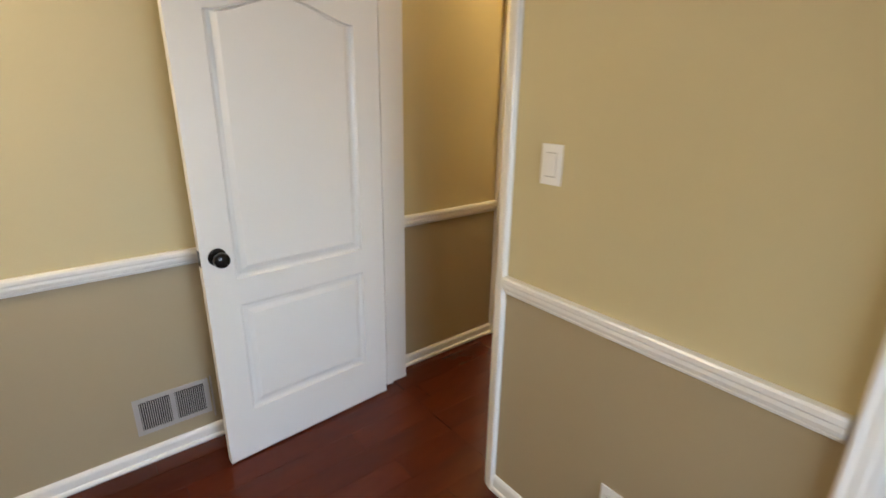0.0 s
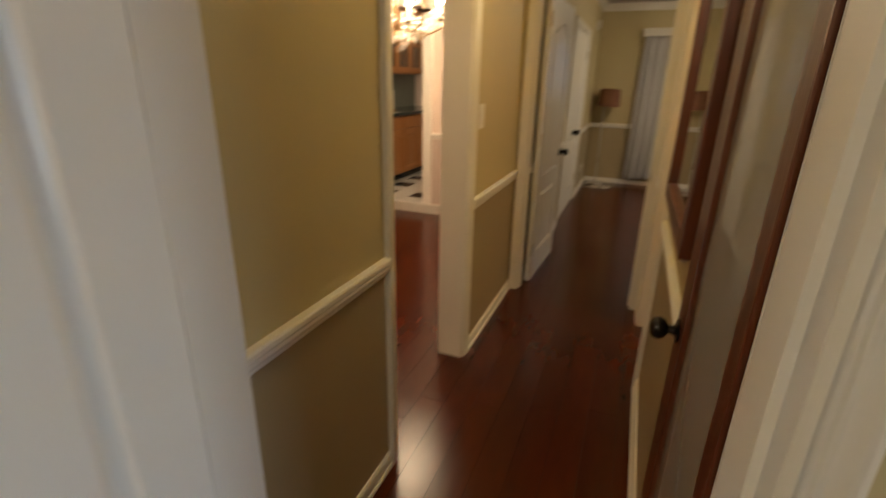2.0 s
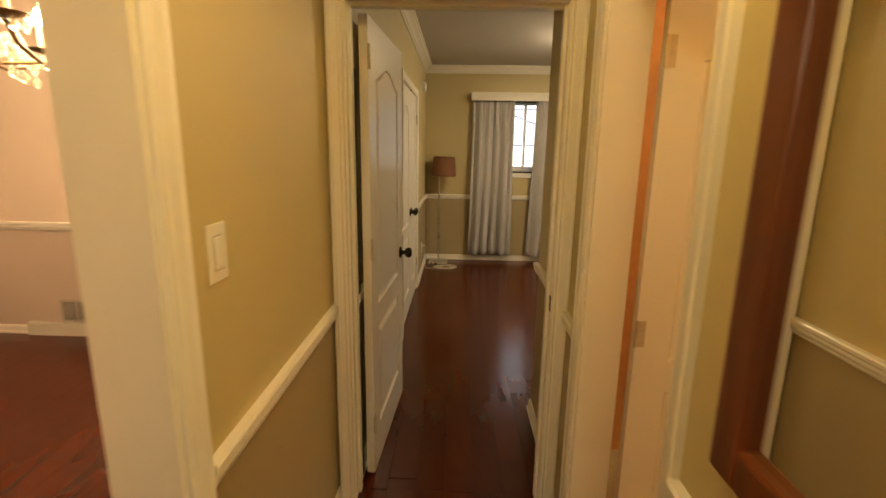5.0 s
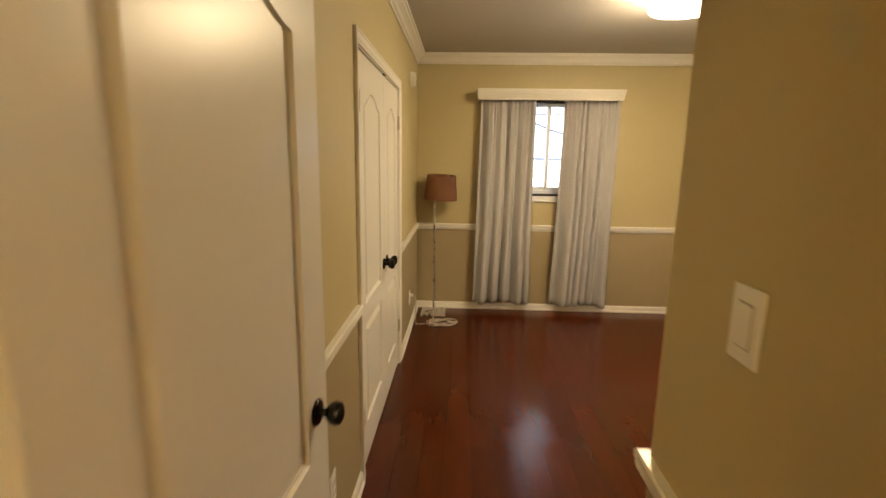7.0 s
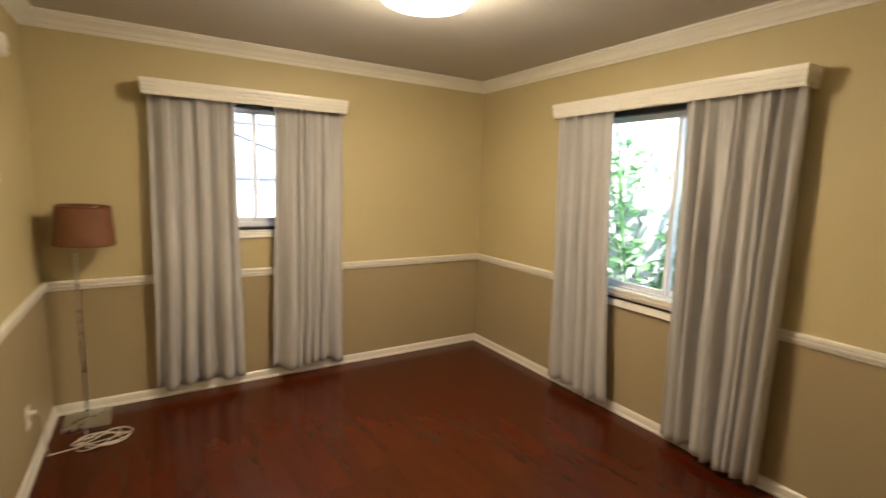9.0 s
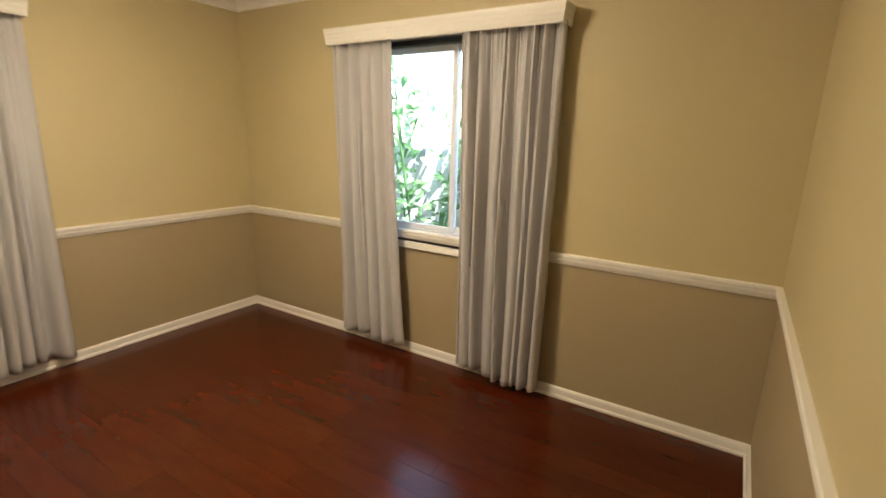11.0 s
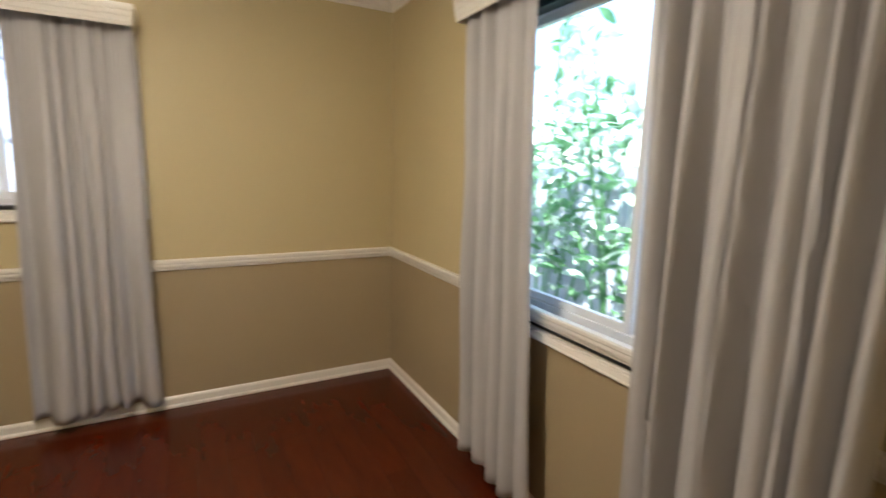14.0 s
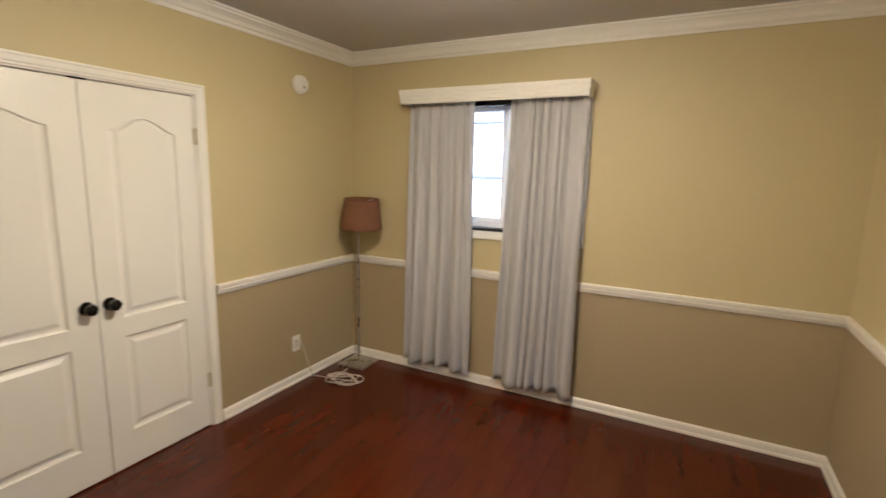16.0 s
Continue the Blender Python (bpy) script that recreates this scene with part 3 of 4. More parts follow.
part("knob", kb, M_BLACK, ld, "glossy black round knob", True)

# framed hall mirror
hm = thing("wall_mirror", "tall mirror in a reddish dark wooden frame", "mirror", pose(HX1, 1.165, 1.015))
MW, MH, MF = 0.80, 1.10, 0.06
for a in ((0, 0, MF, MH), (MW - MF, 0, MW, MH), (MF, 0, MW - MF, MF), (MF, MH - MF, MW - MF, MH)):
    part("frame_member", box(-0.040, a[0], a[1], -0.004, a[2], a[3], 0.005), M_DARKWOOD, hm)
part("mirror_glass", box(-0.022, MF - 0.003, MF - 0.003, -0.010, MW - MF + 0.003, MH - MF + 0.003), M_MIRROR, hm, "clear silvered glass")
part("hanger_foot", box(-0.03, 0.02, -0.012, -0.015, 0.035, 0.004, 0.002), M_CHROME, hm, "small metal clip")


# ---- switches, sockets, vents, detectors ----
def switch(m, label):
    """A rocker switch plate; faces -y of its own pose."""
    e = thing("light_switch", label, "light switch", m)
    part("plate", box(-0.036, -0.006, -0.058, 0.036, 0, 0.058, 0.003), M_PLASTIC, e)
    part("rocker", box(-0.016, -0.010, -0.032, 0.016, -0.005, 0.032, 0.002), M_PLASTIC, e)
    # grey sheet paints the shadow line round the rocker
    part("rocker_shadow", box(-0.018, -0.0065, -0.035, 0.018, -0.0055, 0.035), M_METALGRILLE, e, "thin grey sheet drawn as the shadow gap round the rocker")


switch(pose(0.525, DY, 1.278), "white rocker light switch on a tan wall")
switch(pose(HX0, 2.212, 1.265, 0, 0, 90), "white rocker light switch in the hall")
switch(pose(NX, 3.538, 1.265, 0, 0, -90), "white rocker light switch by the bedroom doorway")


def outlet(m, label):
    e = thing("wall_outlet", label, "outlet", m)
    part("plate", box(-0.036, -0.006, -0.058, 0.036, 0, 0.058, 0.003), M_PLASTIC, e)
    for z in (-0.02, 0.02):
        part("socket", box(-0.016, -0.008, z - 0.014, 0.016, -0.005, z + 0.014, 0.004), M_PLASTIC, e)
        for x in (-0.007, 0.007):
            part("slot", box(x - 0.0015, -0.0086, z - 0.005, x + 0.0015, -0.0078, z + 0.006), M_BLACK, e)


outlet(pose(BX0, 6.84, 0.30, 0, 0, 90), "white double outlet with a cable plugged in")
outlet(pose(BX0, 4.35, 0.33, 0, 0, 90), "white double outlet low on the wall behind the door")
outlet(pose(0.851, DY, 0.306), "white double outlet low on the taupe wall")
pl = tube([(BX0 + 0.006, 6.84, 0.32), (BX0 + 0.035, 6.84, 0.32)], 0.013, 12)
tagged(part("plug", pl, M_PLASTIC, None, "", True), "ivory plug in the lower wall outlet", "plug")


def vent(name, y0, y1, z0, z1, x, label):
    e = thing(name, label, "vent", pose(x, y0, z0))
    w, h = y1 - y0, z1 - z0
    part("frame", box(0, -0.02, -0.02, 0.004, w + 0.02, 0, 0.001), M_METALGRILLE, e)
    part("frame", box(0, -0.02, h, 0.004, w + 0.02, h + 0.02, 0.001), M_METALGRILLE, e)
    for a, c in ((-0.02, 0), (w / 2 - 0.010, w / 2 + 0.010), (w, w + 0.02)):
        part("frame", box(0, a, 0, 0.004, c, h), M_METALGRILLE, e)
    part("backing", box(-0.002, 0, 0, 0.0005, w, h), M_BLACK, e)
    for s in (0, 1):
        n = 14
        for i in range(n):
            y = s * (w / 2 + 0.010) + (i + 0.5) * (w / 2 - 0.010) / n
            part("slat", box(0.0006, y - 0.0022, 0.004, 0.006, y + 0.0012, h - 0.004), M_METALGRILLE, e)
    return e


vent("wall_vent", -0.692, -0.455, 0.150, 0.276, -0.602, "grey metal wall vent with two louvred grilles")
tagged(part("vent_lever", box(-0.6035, -0.428, 0.10, -0.597, -0.421, 0.30, 0.002), M_METALGRILLE), "thin upright metal strip beside the wall vent", "vent lever")


def detector(m, label, r=0.062):
    e = thing("smoke_detector", label, "smoke detector", m)
    part("base", lathe([(0, 0), (r, 0), (r, 0.012), (r - 0.004, 0.016), (0, 0.016)], 32), M_PLASTIC, e, "", True)
    part("cover", lathe([(r - 0.008, 0.016), (r - 0.006, 0.030), (r - 0.016, 0.040), (0.02, 0.044), (0, 0.044)], 32), M_PLASTIC, e, "", True)
    part("test_button", lathe([(0.010, 0.043), (0.010, 0.047), (0, 0.048)], 16, None, pose(0.02, 0, 0)), M_METALGRILLE, e)


detector(pose(BX0, 6.94, 2.137, 0, 90, 0), "round white smoke detector high on the wall")
detector(pose(HX0, 2.31, 2.24, 0, 90, 0), "round white smoke detector high on the hall wall", 0.055)


# ---- windows ----
def window(name, axis, at, u0, u1, z0, z1, split, label):
    """Sliding window: outer frame, two sashes, dark tracks. Inner side towards the room; at: the room-side plane of the frame, sign outward +."""
    e = thing(name, label, "window", kind="structure")
    P = (lambda a, v, z, c, w, y: box(a, v, z, c, w, y, 0.003)) if axis == "x" else (lambda a, v, z, c, w, y: box(v, a, z, w, c, y, 0.003))
    f = 0.035
    for n, a in (("head", (u0, at, z1 - f, u1, at + 0.07, z1)), ("window_sill_frame", (u0, at, z0, u1, at + 0.07, z0 + f)), ("side_frame", (u0, at, z0 + f, u0 + f, at + 0.07, z1 - f)), ("side_frame", (u1 - f, at, z0 + f, u1, at + 0.07, z1 - f))):
        part(n, P(*a), M_VINYL, e)
    for k, (a, c, off) in enumerate(((u0 + f, split + 0.02, 0.038), (split - 0.02, u1 - f, 0.008))):
        s = thing("sash", "", "")
        s.parent = e
        del_keys = [q for q in ("label", "category") if q in s]
        for q in del_keys:
            del s[q]
        g = 0.032
        v0, v1 = at + off, at + off + 0.026
        for bx in ((a, v0, z0 + f, a + g, v1, z1 - f), (c - g, v0, z0 + f, c, v1, z1 - f), (a + g, v0, z0 + f, c - g, v1, z0 + f + g), (a + g, v0, z1 - f - g, c - g, v1, z1 - f)):
            part("sash_bar", P(*bx), M_VINYL, s)
        pb = P(a + g - 0.004, v0 + 0.011, z0 + f + g - 0.004, c - g + 0.004, v0 + 0.015, z1 - f - g + 0.004)
        pane = part("pane", pb, M_GLASS, s, "clear window glass")
        pane.visible_shadow = False
    return e


window("window_north", "x", BY1 + 0.10, 0.165, 1.325, 1.172, 2.07, 0.77, "white vinyl sliding window behind half-drawn curtains")
window("window_east", "y", BX1 + 0.08, 4.955, 6.355, 0.832, 2.05, 5.600, "white vinyl sliding window looking on a planted fence")
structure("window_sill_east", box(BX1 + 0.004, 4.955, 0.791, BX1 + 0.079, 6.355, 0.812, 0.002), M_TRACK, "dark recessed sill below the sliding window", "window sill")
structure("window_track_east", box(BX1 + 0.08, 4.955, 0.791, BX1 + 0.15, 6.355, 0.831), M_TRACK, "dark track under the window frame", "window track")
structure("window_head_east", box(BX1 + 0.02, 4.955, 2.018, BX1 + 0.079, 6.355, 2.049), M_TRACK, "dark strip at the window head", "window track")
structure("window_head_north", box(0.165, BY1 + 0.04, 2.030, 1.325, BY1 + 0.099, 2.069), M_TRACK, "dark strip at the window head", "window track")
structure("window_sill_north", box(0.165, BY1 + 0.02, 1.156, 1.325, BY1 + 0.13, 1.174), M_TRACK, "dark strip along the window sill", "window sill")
window("window_study", "y", 3.02, -1.10, 0.20, 0.60, 1.80, -0.45, "white vinyl sliding window")


# ---- cornices and curtains ----
def cornice(m, w, label, d=0.185, h=0.098):
    """A box pelmet of reeded board; its back on y=0, front at y=-d."""
    e = thing("curtain_cornice", label, "cornice", m)
    prof = [(0, 0.004), (0.006, 0), (0.010, 0.010), (0.008, 0.020), (0.011, 0.024), (0.013, 0.036), (0.011, 0.044), (0.014, 0.048), (0.016, 0.060), (0.014, 0.068), (0.017, 0.072), (0.019, 0.084), (0.019, h), (0, h)]

    def board(p0, p1, out, m0, m1):
        b = bmesh.new()
        p0, p1, out = Vector((*p0, 0)), Vector((*p1, 0)), Vector((*out, 0))
        dd = (p1 - p0).normalized()
        A = [b.verts.new(p0 + out * o + Vector((0, 0, z)) - dd * o * m0) for o, z in prof]
        B = [b.verts.new(p1 + out * o + Vector((0, 0, z)) + dd * o * m1) for o, z in prof]
        for i in range(len(A)):
            j = (i + 1) % len(A)
            b.faces.new((A[i], A[j], B[j], B[i]))
        b.faces.new(A), b.faces.new(B)
        return b
    part("front_board", board((0.02, -d + 0.02), (w - 0.02, -d + 0.02), (0, -1), 1, 1), M_TRIM, e)
    part("end_board", board((0.02, -d + 0.02), (0.02, 0), (-1, 0), 1, 0), M_TRIM, e)
    part("end_board", board((w - 0.02, -d + 0.02), (w - 0.02, 0), (1, 0), 1, 0), M_TRIM, e)
    part("top_board", box(0.02, -d + 0.02, h - 0.012, w - 0.02, 0, h - 0.001), M_TRIM, e)
    part("curtain_rod", tube([(0.022, -0.085, 0.055), (w - 0.022, -0.085, 0.055)], 0.010, 12), M_CHROME, e, "thin metal rod")


cornice(pose(0.062, BY1, 2.032), 1.33, "white reeded box cornice over the curtains")
cornice(pose(BX1, 6.455, 2.030, 0, 0, -90), 1.60, "white reeded box cornice over the curtains", 0.15)


def curtain(m, t0, t1, b0, b1, z0, z1, folds, seed, label):
    """A gathered curtain hung in the plane y=0 of its pose, from t0..t1 at the top to b0..b1 at the hem."""
    rnd = random.Random(seed)
    nu, nz = folds * 16, 48
    cuts = sorted(rnd.uniform(0.4, 1.9) for _ in range(folds))
    rnd.shuffle(cuts)
    tot, phase = sum(cuts), []
    edges = [0.0]
    for c in cuts:
        edges.append(edges[-1] + c / tot)
    amp = [min(1.5, 0.35 + 1.0 * c) * rnd.uniform(0.7, 1.25) for c in cuts]
    drift = [rnd.uniform(-1, 1) for _ in range(folds)]
    b = bmesh.new()
    rows = []
    for k in range(nz + 1):
        s = k / nz
        z = z1 + (z0 - z1) * s
        row = []
        for i in range(nu + 1):
            u = i / nu
            u += 0.045 * math.sin(math.pi * u) * noise.noise((u * 2.5, s * 1.6, seed * 1.7))
            u = min(max(u, 0.0), 1.0)
            f = min(folds - 1, next(q for q in range(folds) if u <= edges[q + 1] + 1e-9))
            v = (u - edges[f]) / (edges[f + 1] - edges[f])
            body = math.sin(2 * math.pi * v + 0.35 * drift[f] * math.sin(3.1 * s))
            grow = 0.55 + 0.75 * s
            body = math.copysign(abs(body) ** 0.8, body)
            y = (0.034 if folds < 8 else 0.046) * amp[f] * (0.75 + 0.5 * noise.noise((f * 3.7, s * 2.2, seed + 0.5))) * grow * (body + 0.25 * math.sin(4 * math.pi * v + 2 * drift[f] + 1.5 * s) * (1 - s))
            y += 0.010 * math.sin(2.4 * s + seed + 3 * u) + 0.005 * noise.noise((u * 14, s * 5, seed))
            y += 0.009 * noise.noise((u * folds * 1.7, s * 1.1 + 4.0, seed * 2.3)) * (1.2 - 0.5 * s) + 0.006 * (1 - s) ** 4 * math.sin(2 * math.pi * u * folds * 3.5)
            x = (t0 + (b0 - t0) * s ** 1.6) * (1 - u) + (t1 + (b1 - t1) * s ** 1.6) * u
            x += 0.007 * math.cos(2 * math.pi * v) * grow + 0.006 * math.sin(5 * s + 7 * u + seed) * s
            dz = 0.012 * math.sin(9 * u + seed) * s ** 6
            row.append(b.verts.new((x, y, z + dz)))
        rows.append(row)
    for A, B in zip(rows, rows[1:]):
        for i in range(nu):
            b.faces.new((A[i], A[i + 1], B[i + 1], B[i]))
    e = thing("curtain", label, "curtain", m, "grey curtains")
    ob = part("cloth", b, M_CURTAIN, e, "", True)
    md = ob.modifiers.new("thickness", "SOLIDIFY")
    md.thickness = 0.003
    # stitched hem along the foot
    hb = bmesh.new()
    last = [v.co.copy() for v in ob.data.vertices][-(nu + 1):]
    ring = [(p.x, p.y - 0.0035, p.z + 0.075) for p in last]
    for a, c in zip(ring, ring[1:]):
        hb.faces.new([hb.verts.new(q) for q in (a, c, (c[0], c[1] - 0.0006, c[2] + 0.003), (a[0], a[1] - 0.0006, a[2] + 0.003))])
    part("hem_stitch", hb, M_CURTAIN, e)
    return e


curtain(pose(0, BY1 - 0.085, 0), 0.098, 0.608, 0.055, 0.615, 0.095, 2.09, 5, 3, "grey linen curtain hanging in folds, drawn to the side")
curtain(pose(0, BY1 - 0.085, 0), 0.868, 1.372, 0.815, 1.368, 0.085, 2.09, 6, 8, "grey linen curtain hanging in folds, half across the window")
EM = pose(BX1 - 0.085, 0, 0, 0, 0, -90)
curtain(EM, -6.43, -5.955, -6.405, -5.825, 0.07, 2.09, 5, 5, "narrow grey linen curtain with a flared hem")
curtain(EM, -5.465, -4.87, -5.43, -4.87, 0.05, 2.09, 8, 12, "wide grey linen curtain in deep folds")

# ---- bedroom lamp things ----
# second entry: unseen study fixture, added to go with its bulb
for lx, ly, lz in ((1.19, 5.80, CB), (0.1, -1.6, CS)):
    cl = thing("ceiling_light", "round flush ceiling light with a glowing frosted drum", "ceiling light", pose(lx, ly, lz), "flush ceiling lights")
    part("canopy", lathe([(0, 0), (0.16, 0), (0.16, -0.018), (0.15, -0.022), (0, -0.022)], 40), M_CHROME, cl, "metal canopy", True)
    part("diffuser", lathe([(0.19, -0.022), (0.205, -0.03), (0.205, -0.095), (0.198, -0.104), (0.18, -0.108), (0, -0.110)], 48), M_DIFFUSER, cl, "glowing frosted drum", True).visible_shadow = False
hl = thing("hall_ceiling_light", "small frosted dome ceiling light, lit", "ceiling light", pose(-0.11, 1.70, CH))
part("canopy", lathe([(0, 0), (0.12, 0), (0.12, -0.02), (0, -0.02)], 32), M_CHROME, hl, "metal canopy", True)
part("diffuser", lathe([(0.11, -0.02), (0.115, -0.05), (0.09, -0.085), (0.05, -0.10), (0, -0.105)], 32), M_DIFFUSER, hl, "glowing glass dome", True).visible_shadow = False

fl = thing("floor_lamp", "slim steel floor lamp with a brown drum shade, unlit", "floor lamp", pose(-0.315, 7.345, 0))
part("base", box(-0.12, -0.12, 0, 0.12, 0.12, 0.018, 0.004), M_CHROME, fl, "square brushed steel base plate")
part("pole", tube([(0, 0, 0.018), (0, 0, 0.6), (0, 0, 1.30)], 0.0095, 12), M_CHROME, fl, "thin steel pole", True)
sh = lathe([(0.158, 1.125), (0.134, 1.350), (0.131, 1.350), (0.155, 1.125), (0.158, 1.125)], 48, None, pose(0.005, 0, 0, 1.5, 2.5, 0))
part("shade", sh, M_SHADE, fl, "brown fabric drum shade, slightly askew", True)
part("trim_ring", lathe([(0.1595, 1.123), (0.1595, 1.131), (0.156, 1.131), (0.156, 1.123), (0.1595, 1.123)], 48, None, pose(0.005, 0, 0, 1.5, 2.5, 0)), M_DARKWOOD, fl, "dark edge binding", True)
part("trim_ring", lathe([(0.1355, 1.344), (0.1355, 1.352), (0.132, 1.352), (0.132, 1.344), (0.1355, 1.344)], 48, None, pose(0.005, 0, 0, 1.5, 2.5, 0)), M_DARKWOOD, fl, "dark edge binding", True)
part("spider", tube([(-0.132, 0, 1.345), (0, 0, 1.30), (0.132, 0, 1.345)], 0.003, 6), M_CHROME, fl)
rc = random.Random(4)
pts = [(BX0 + 0.035, 6.84, 0.32), (BX0 + 0.06, 6.85, 0.28), (BX0 + 0.05, 6.90, 0.15), (BX0 + 0.05, 6.95, 0.03), (-0.42, 6.98, 0.006)]
for i in range(60):
    a = 2 * math.pi * i / 13
    r = 0.10 + 0.035 * math.sin(i * 0.9)
    pts.append((-0.22 + 1.15 * r * math.cos(a) + 0.02 * math.sin(i * 0.37), 7.03 + 0.75 * r * math.sin(a) + 0.02 * math.cos(i * 0.5), 0.006 + 0.004 * (i % 4)))
pts += [(-0.30, 7.08, 0.008), (-0.315, 7.22, 0.01)]
sm = []
for i in range(len(pts) - 1):
    p = [Vector(pts[max(0, min(len(pts) - 1, i + k))]) for k in (-1, 0, 1, 2)]
    for t in (0, 0.25, 0.5, 0.75):
        sm.append(0.5 * ((2 * p[1]) + (p[2] - p[0]) * t + (2 * p[0] - 5 * p[1] + 4 * p[2] - p[3]) * t * t + (3 * p[1] - p[0] - 3 * p[2] + p[3]) * t ** 3))
tagged(part("lamp_cord", tube([(q.x, q.y, max(q.z, 0.004)) for q in sm], 0.0035, 6), M_CABLE, None, "", True), "ivory lamp cord coiled on the floor", "cable")

# ---- dining room ----
ch = thing("chandelier", "lit crystal chandelier with candle bulbs and bronze arms", "chandelier", pose(-1.50, 3.15, -0.055) @ Matrix.Diagonal((1.2, 1.2, 1, 1)))
part("chain", tube([(0, 0, 2.15), (0, 0, 2.53)], 0.008, 8), M_BRONZE, ch)
part("canopy", lathe([(0, 2.557), (0.06, 2.557), (0.05, 2.53), (0.012, 2.51)], 24), M_BRONZE, ch, "", True)
part("column", lathe([(0, 1.70), (0.02, 1.71), (0.035, 1.76), (0.015, 1.80), (0.03, 1.86), (0.014, 1.92), (0.022, 2.0), (0.01, 2.06), (0.012, 2.16), (0, 2.16)], 20), M_BRONZE, ch, "", True)
drop = lathe([(0, 0), (0.010, 0.012), (0.012, 0.022), (0.005, 0.040), (0, 0.046)], 6)
drop_me = mesh_of(drop, "drop")
drop_me.materials.append(M_CRYSTAL)
rd = random.Random(9)
for i in range(8):
    a = 2 * math.pi * i / 8 + 0.2
    c, s = math.cos(a), math.sin(a)
    arm = [(r * c, r * s, z) for r, z in ((0.02, 1.86), (0.10, 1.80), (0.20, 1.78), (0.28, 1.82), (0.31, 1.88))]
    part("arm", tube(arm, 0.006, 8), M_BRONZE, ch, "", True)
    m = pose(0.31 * c, 0.31 * s, 0)
    part("drip_pan", lathe([(0, 1.88), (0.035, 1.89), (0.045, 1.90), (0.035, 1.895), (0, 1.893)], 16, None, m), M_BRONZE, ch, "", True)
    part("candle_sleeve", lathe([(0.013, 1.895), (0.013, 1.985), (0, 1.985)], 12, None, m), M_CREAMCANDLE, ch, "cream candle sleeve")
    bl = part("bulb", lathe([(0.006, 1.985), (0.016, 2.005), (0.017, 2.02), (0.010, 2.045), (0.002, 2.06), (0, 2.062)], 12, None, m), M_FLAME, ch, "glowing flame-shaped bulb", True)
    bl.visible_shadow = False
for i in range(190):
    a, r = rd.uniform(0, 2 * math.pi), 0.32 * math.sqrt(rd.random())
    z = 1.66 + 0.20 * (r / 0.32) + rd.uniform(-0.03, 0.09)
    o = new("crystal_drop", drop_me)
    o.parent = ch
    o.matrix_basis = pose(r * math.cos(a), r * math.sin(a), z, 0, 0, rd.uniform(0, 90))

pf = thing("framed_poster", "dark poster with a salmon border in a dark frame", "picture", pose(-1.67, 4.698, 1.185))
for a in ((0, 0, 0.035, 0.84), (0.585, 0, 0.62, 0.84), (0.035, 0, 0.585, 0.035), (0.035, 0.805, 0.585, 0.84)):
    part("frame_member", box(a[0], -0.03, a[1], a[2], -0.004, a[3], 0.004), M_DARKWOOD, pf)
part("mat", box(0.03, -0.014, 0.03, 0.59, -0.008, 0.81), M_SALMON, pf, "salmon border")
part("print", box(0.07, -0.017, 0.07, 0.55, -0.0135, 0.77), M_POSTER, pf, "dark print")
for z, x0, x1 in ((0.11, 0.10, 0.46), (0.17, 0.10, 0.40)):
    part("letter_bar", box(x0, -0.0185, z, x1, -0.0165, z + 0.035), M_CREAMCANDLE, pf, "pale line of lettering")
vd = vent("dining_vent", 0, 0.20, 0, 0.14, 0, "small wall vent in the dining room")
vd.matrix_world = pose(-3.10, 4.698, 0.12, 0, 0, -90)

# ---- kitchen ----
structure("kitchen_step", box(-3.38, 4.66, 0, -0.72, 7.5, 0.098), M_TILE, "raised kitchen floor with a pale tiled step", "floor")
ks = bpy.data.objects["kitchen_step"]
tiles = {}
for i in range(9):
    for j in range(12):
        dark = (i % 2 == 0 and j % 2 == 1)
        if dark not in tiles:
            tm = mesh_of(box(-0.117, -0.117, 0, 0.117, 0.117, 0.008, 0.0015), "tile")
            tm.materials.append(M_TILEDARK if dark else M_TILE)
            tiles[dark] = tm
        o = new("tile", tiles[dark])
        o.parent = ks
        o.matrix_basis = pose(-2.62 + i * 0.24, 4.79 + j * 0.24, 0.0985)
for i in range(4):
    y0 = 4.90 + i * 0.46
    c = thing("base_cabinet", "honey oak base cabinet with an arched panel door", "cabinet", pose(-2.76, y0, 0.107), "kitchen base cabinets")
    part("body", box(-0.60, 0, 0.09, -0.02, 0.458, 0.86), M_OAK, c)
    part("toe_kick", box(-0.60, 0.0, 0, -0.07, 0.458, 0.09), M_BLACK, c, "dark recessed toe kick")
    part("drawer_front", box(-0.02, 0.012, 0.70, 0, 0.446, 0.845, 0.006), M_OAK, c)
    b = bmesh.new()
    A = panel_side(b, 0.434, 0.58, [arch_outline(0.06, 0.374, 0.06, 0.47, 0.045)], 0, 1)
    B = [b.verts.new((x, 0.02, z)) for x, z in ((0, 0), (0.434, 0), (0.434, 0.58), (0, 0.58))]
    for k in range(4):
        b.faces.new((A[k], A[(k + 1) % 4], B[(k + 1) % 4], B[k]))
    b.faces.new(B)
    d = part("door", b, M_OAK, c)
    d.matrix_basis = pose(0, 0.012, 0.105) @ cm
tagged(part("countertop", box(-3.379, 4.825, 0.972, -2.73, 7.49, 1.008, 0.006), M_STONE), "dark green polished stone countertop", "countertop")
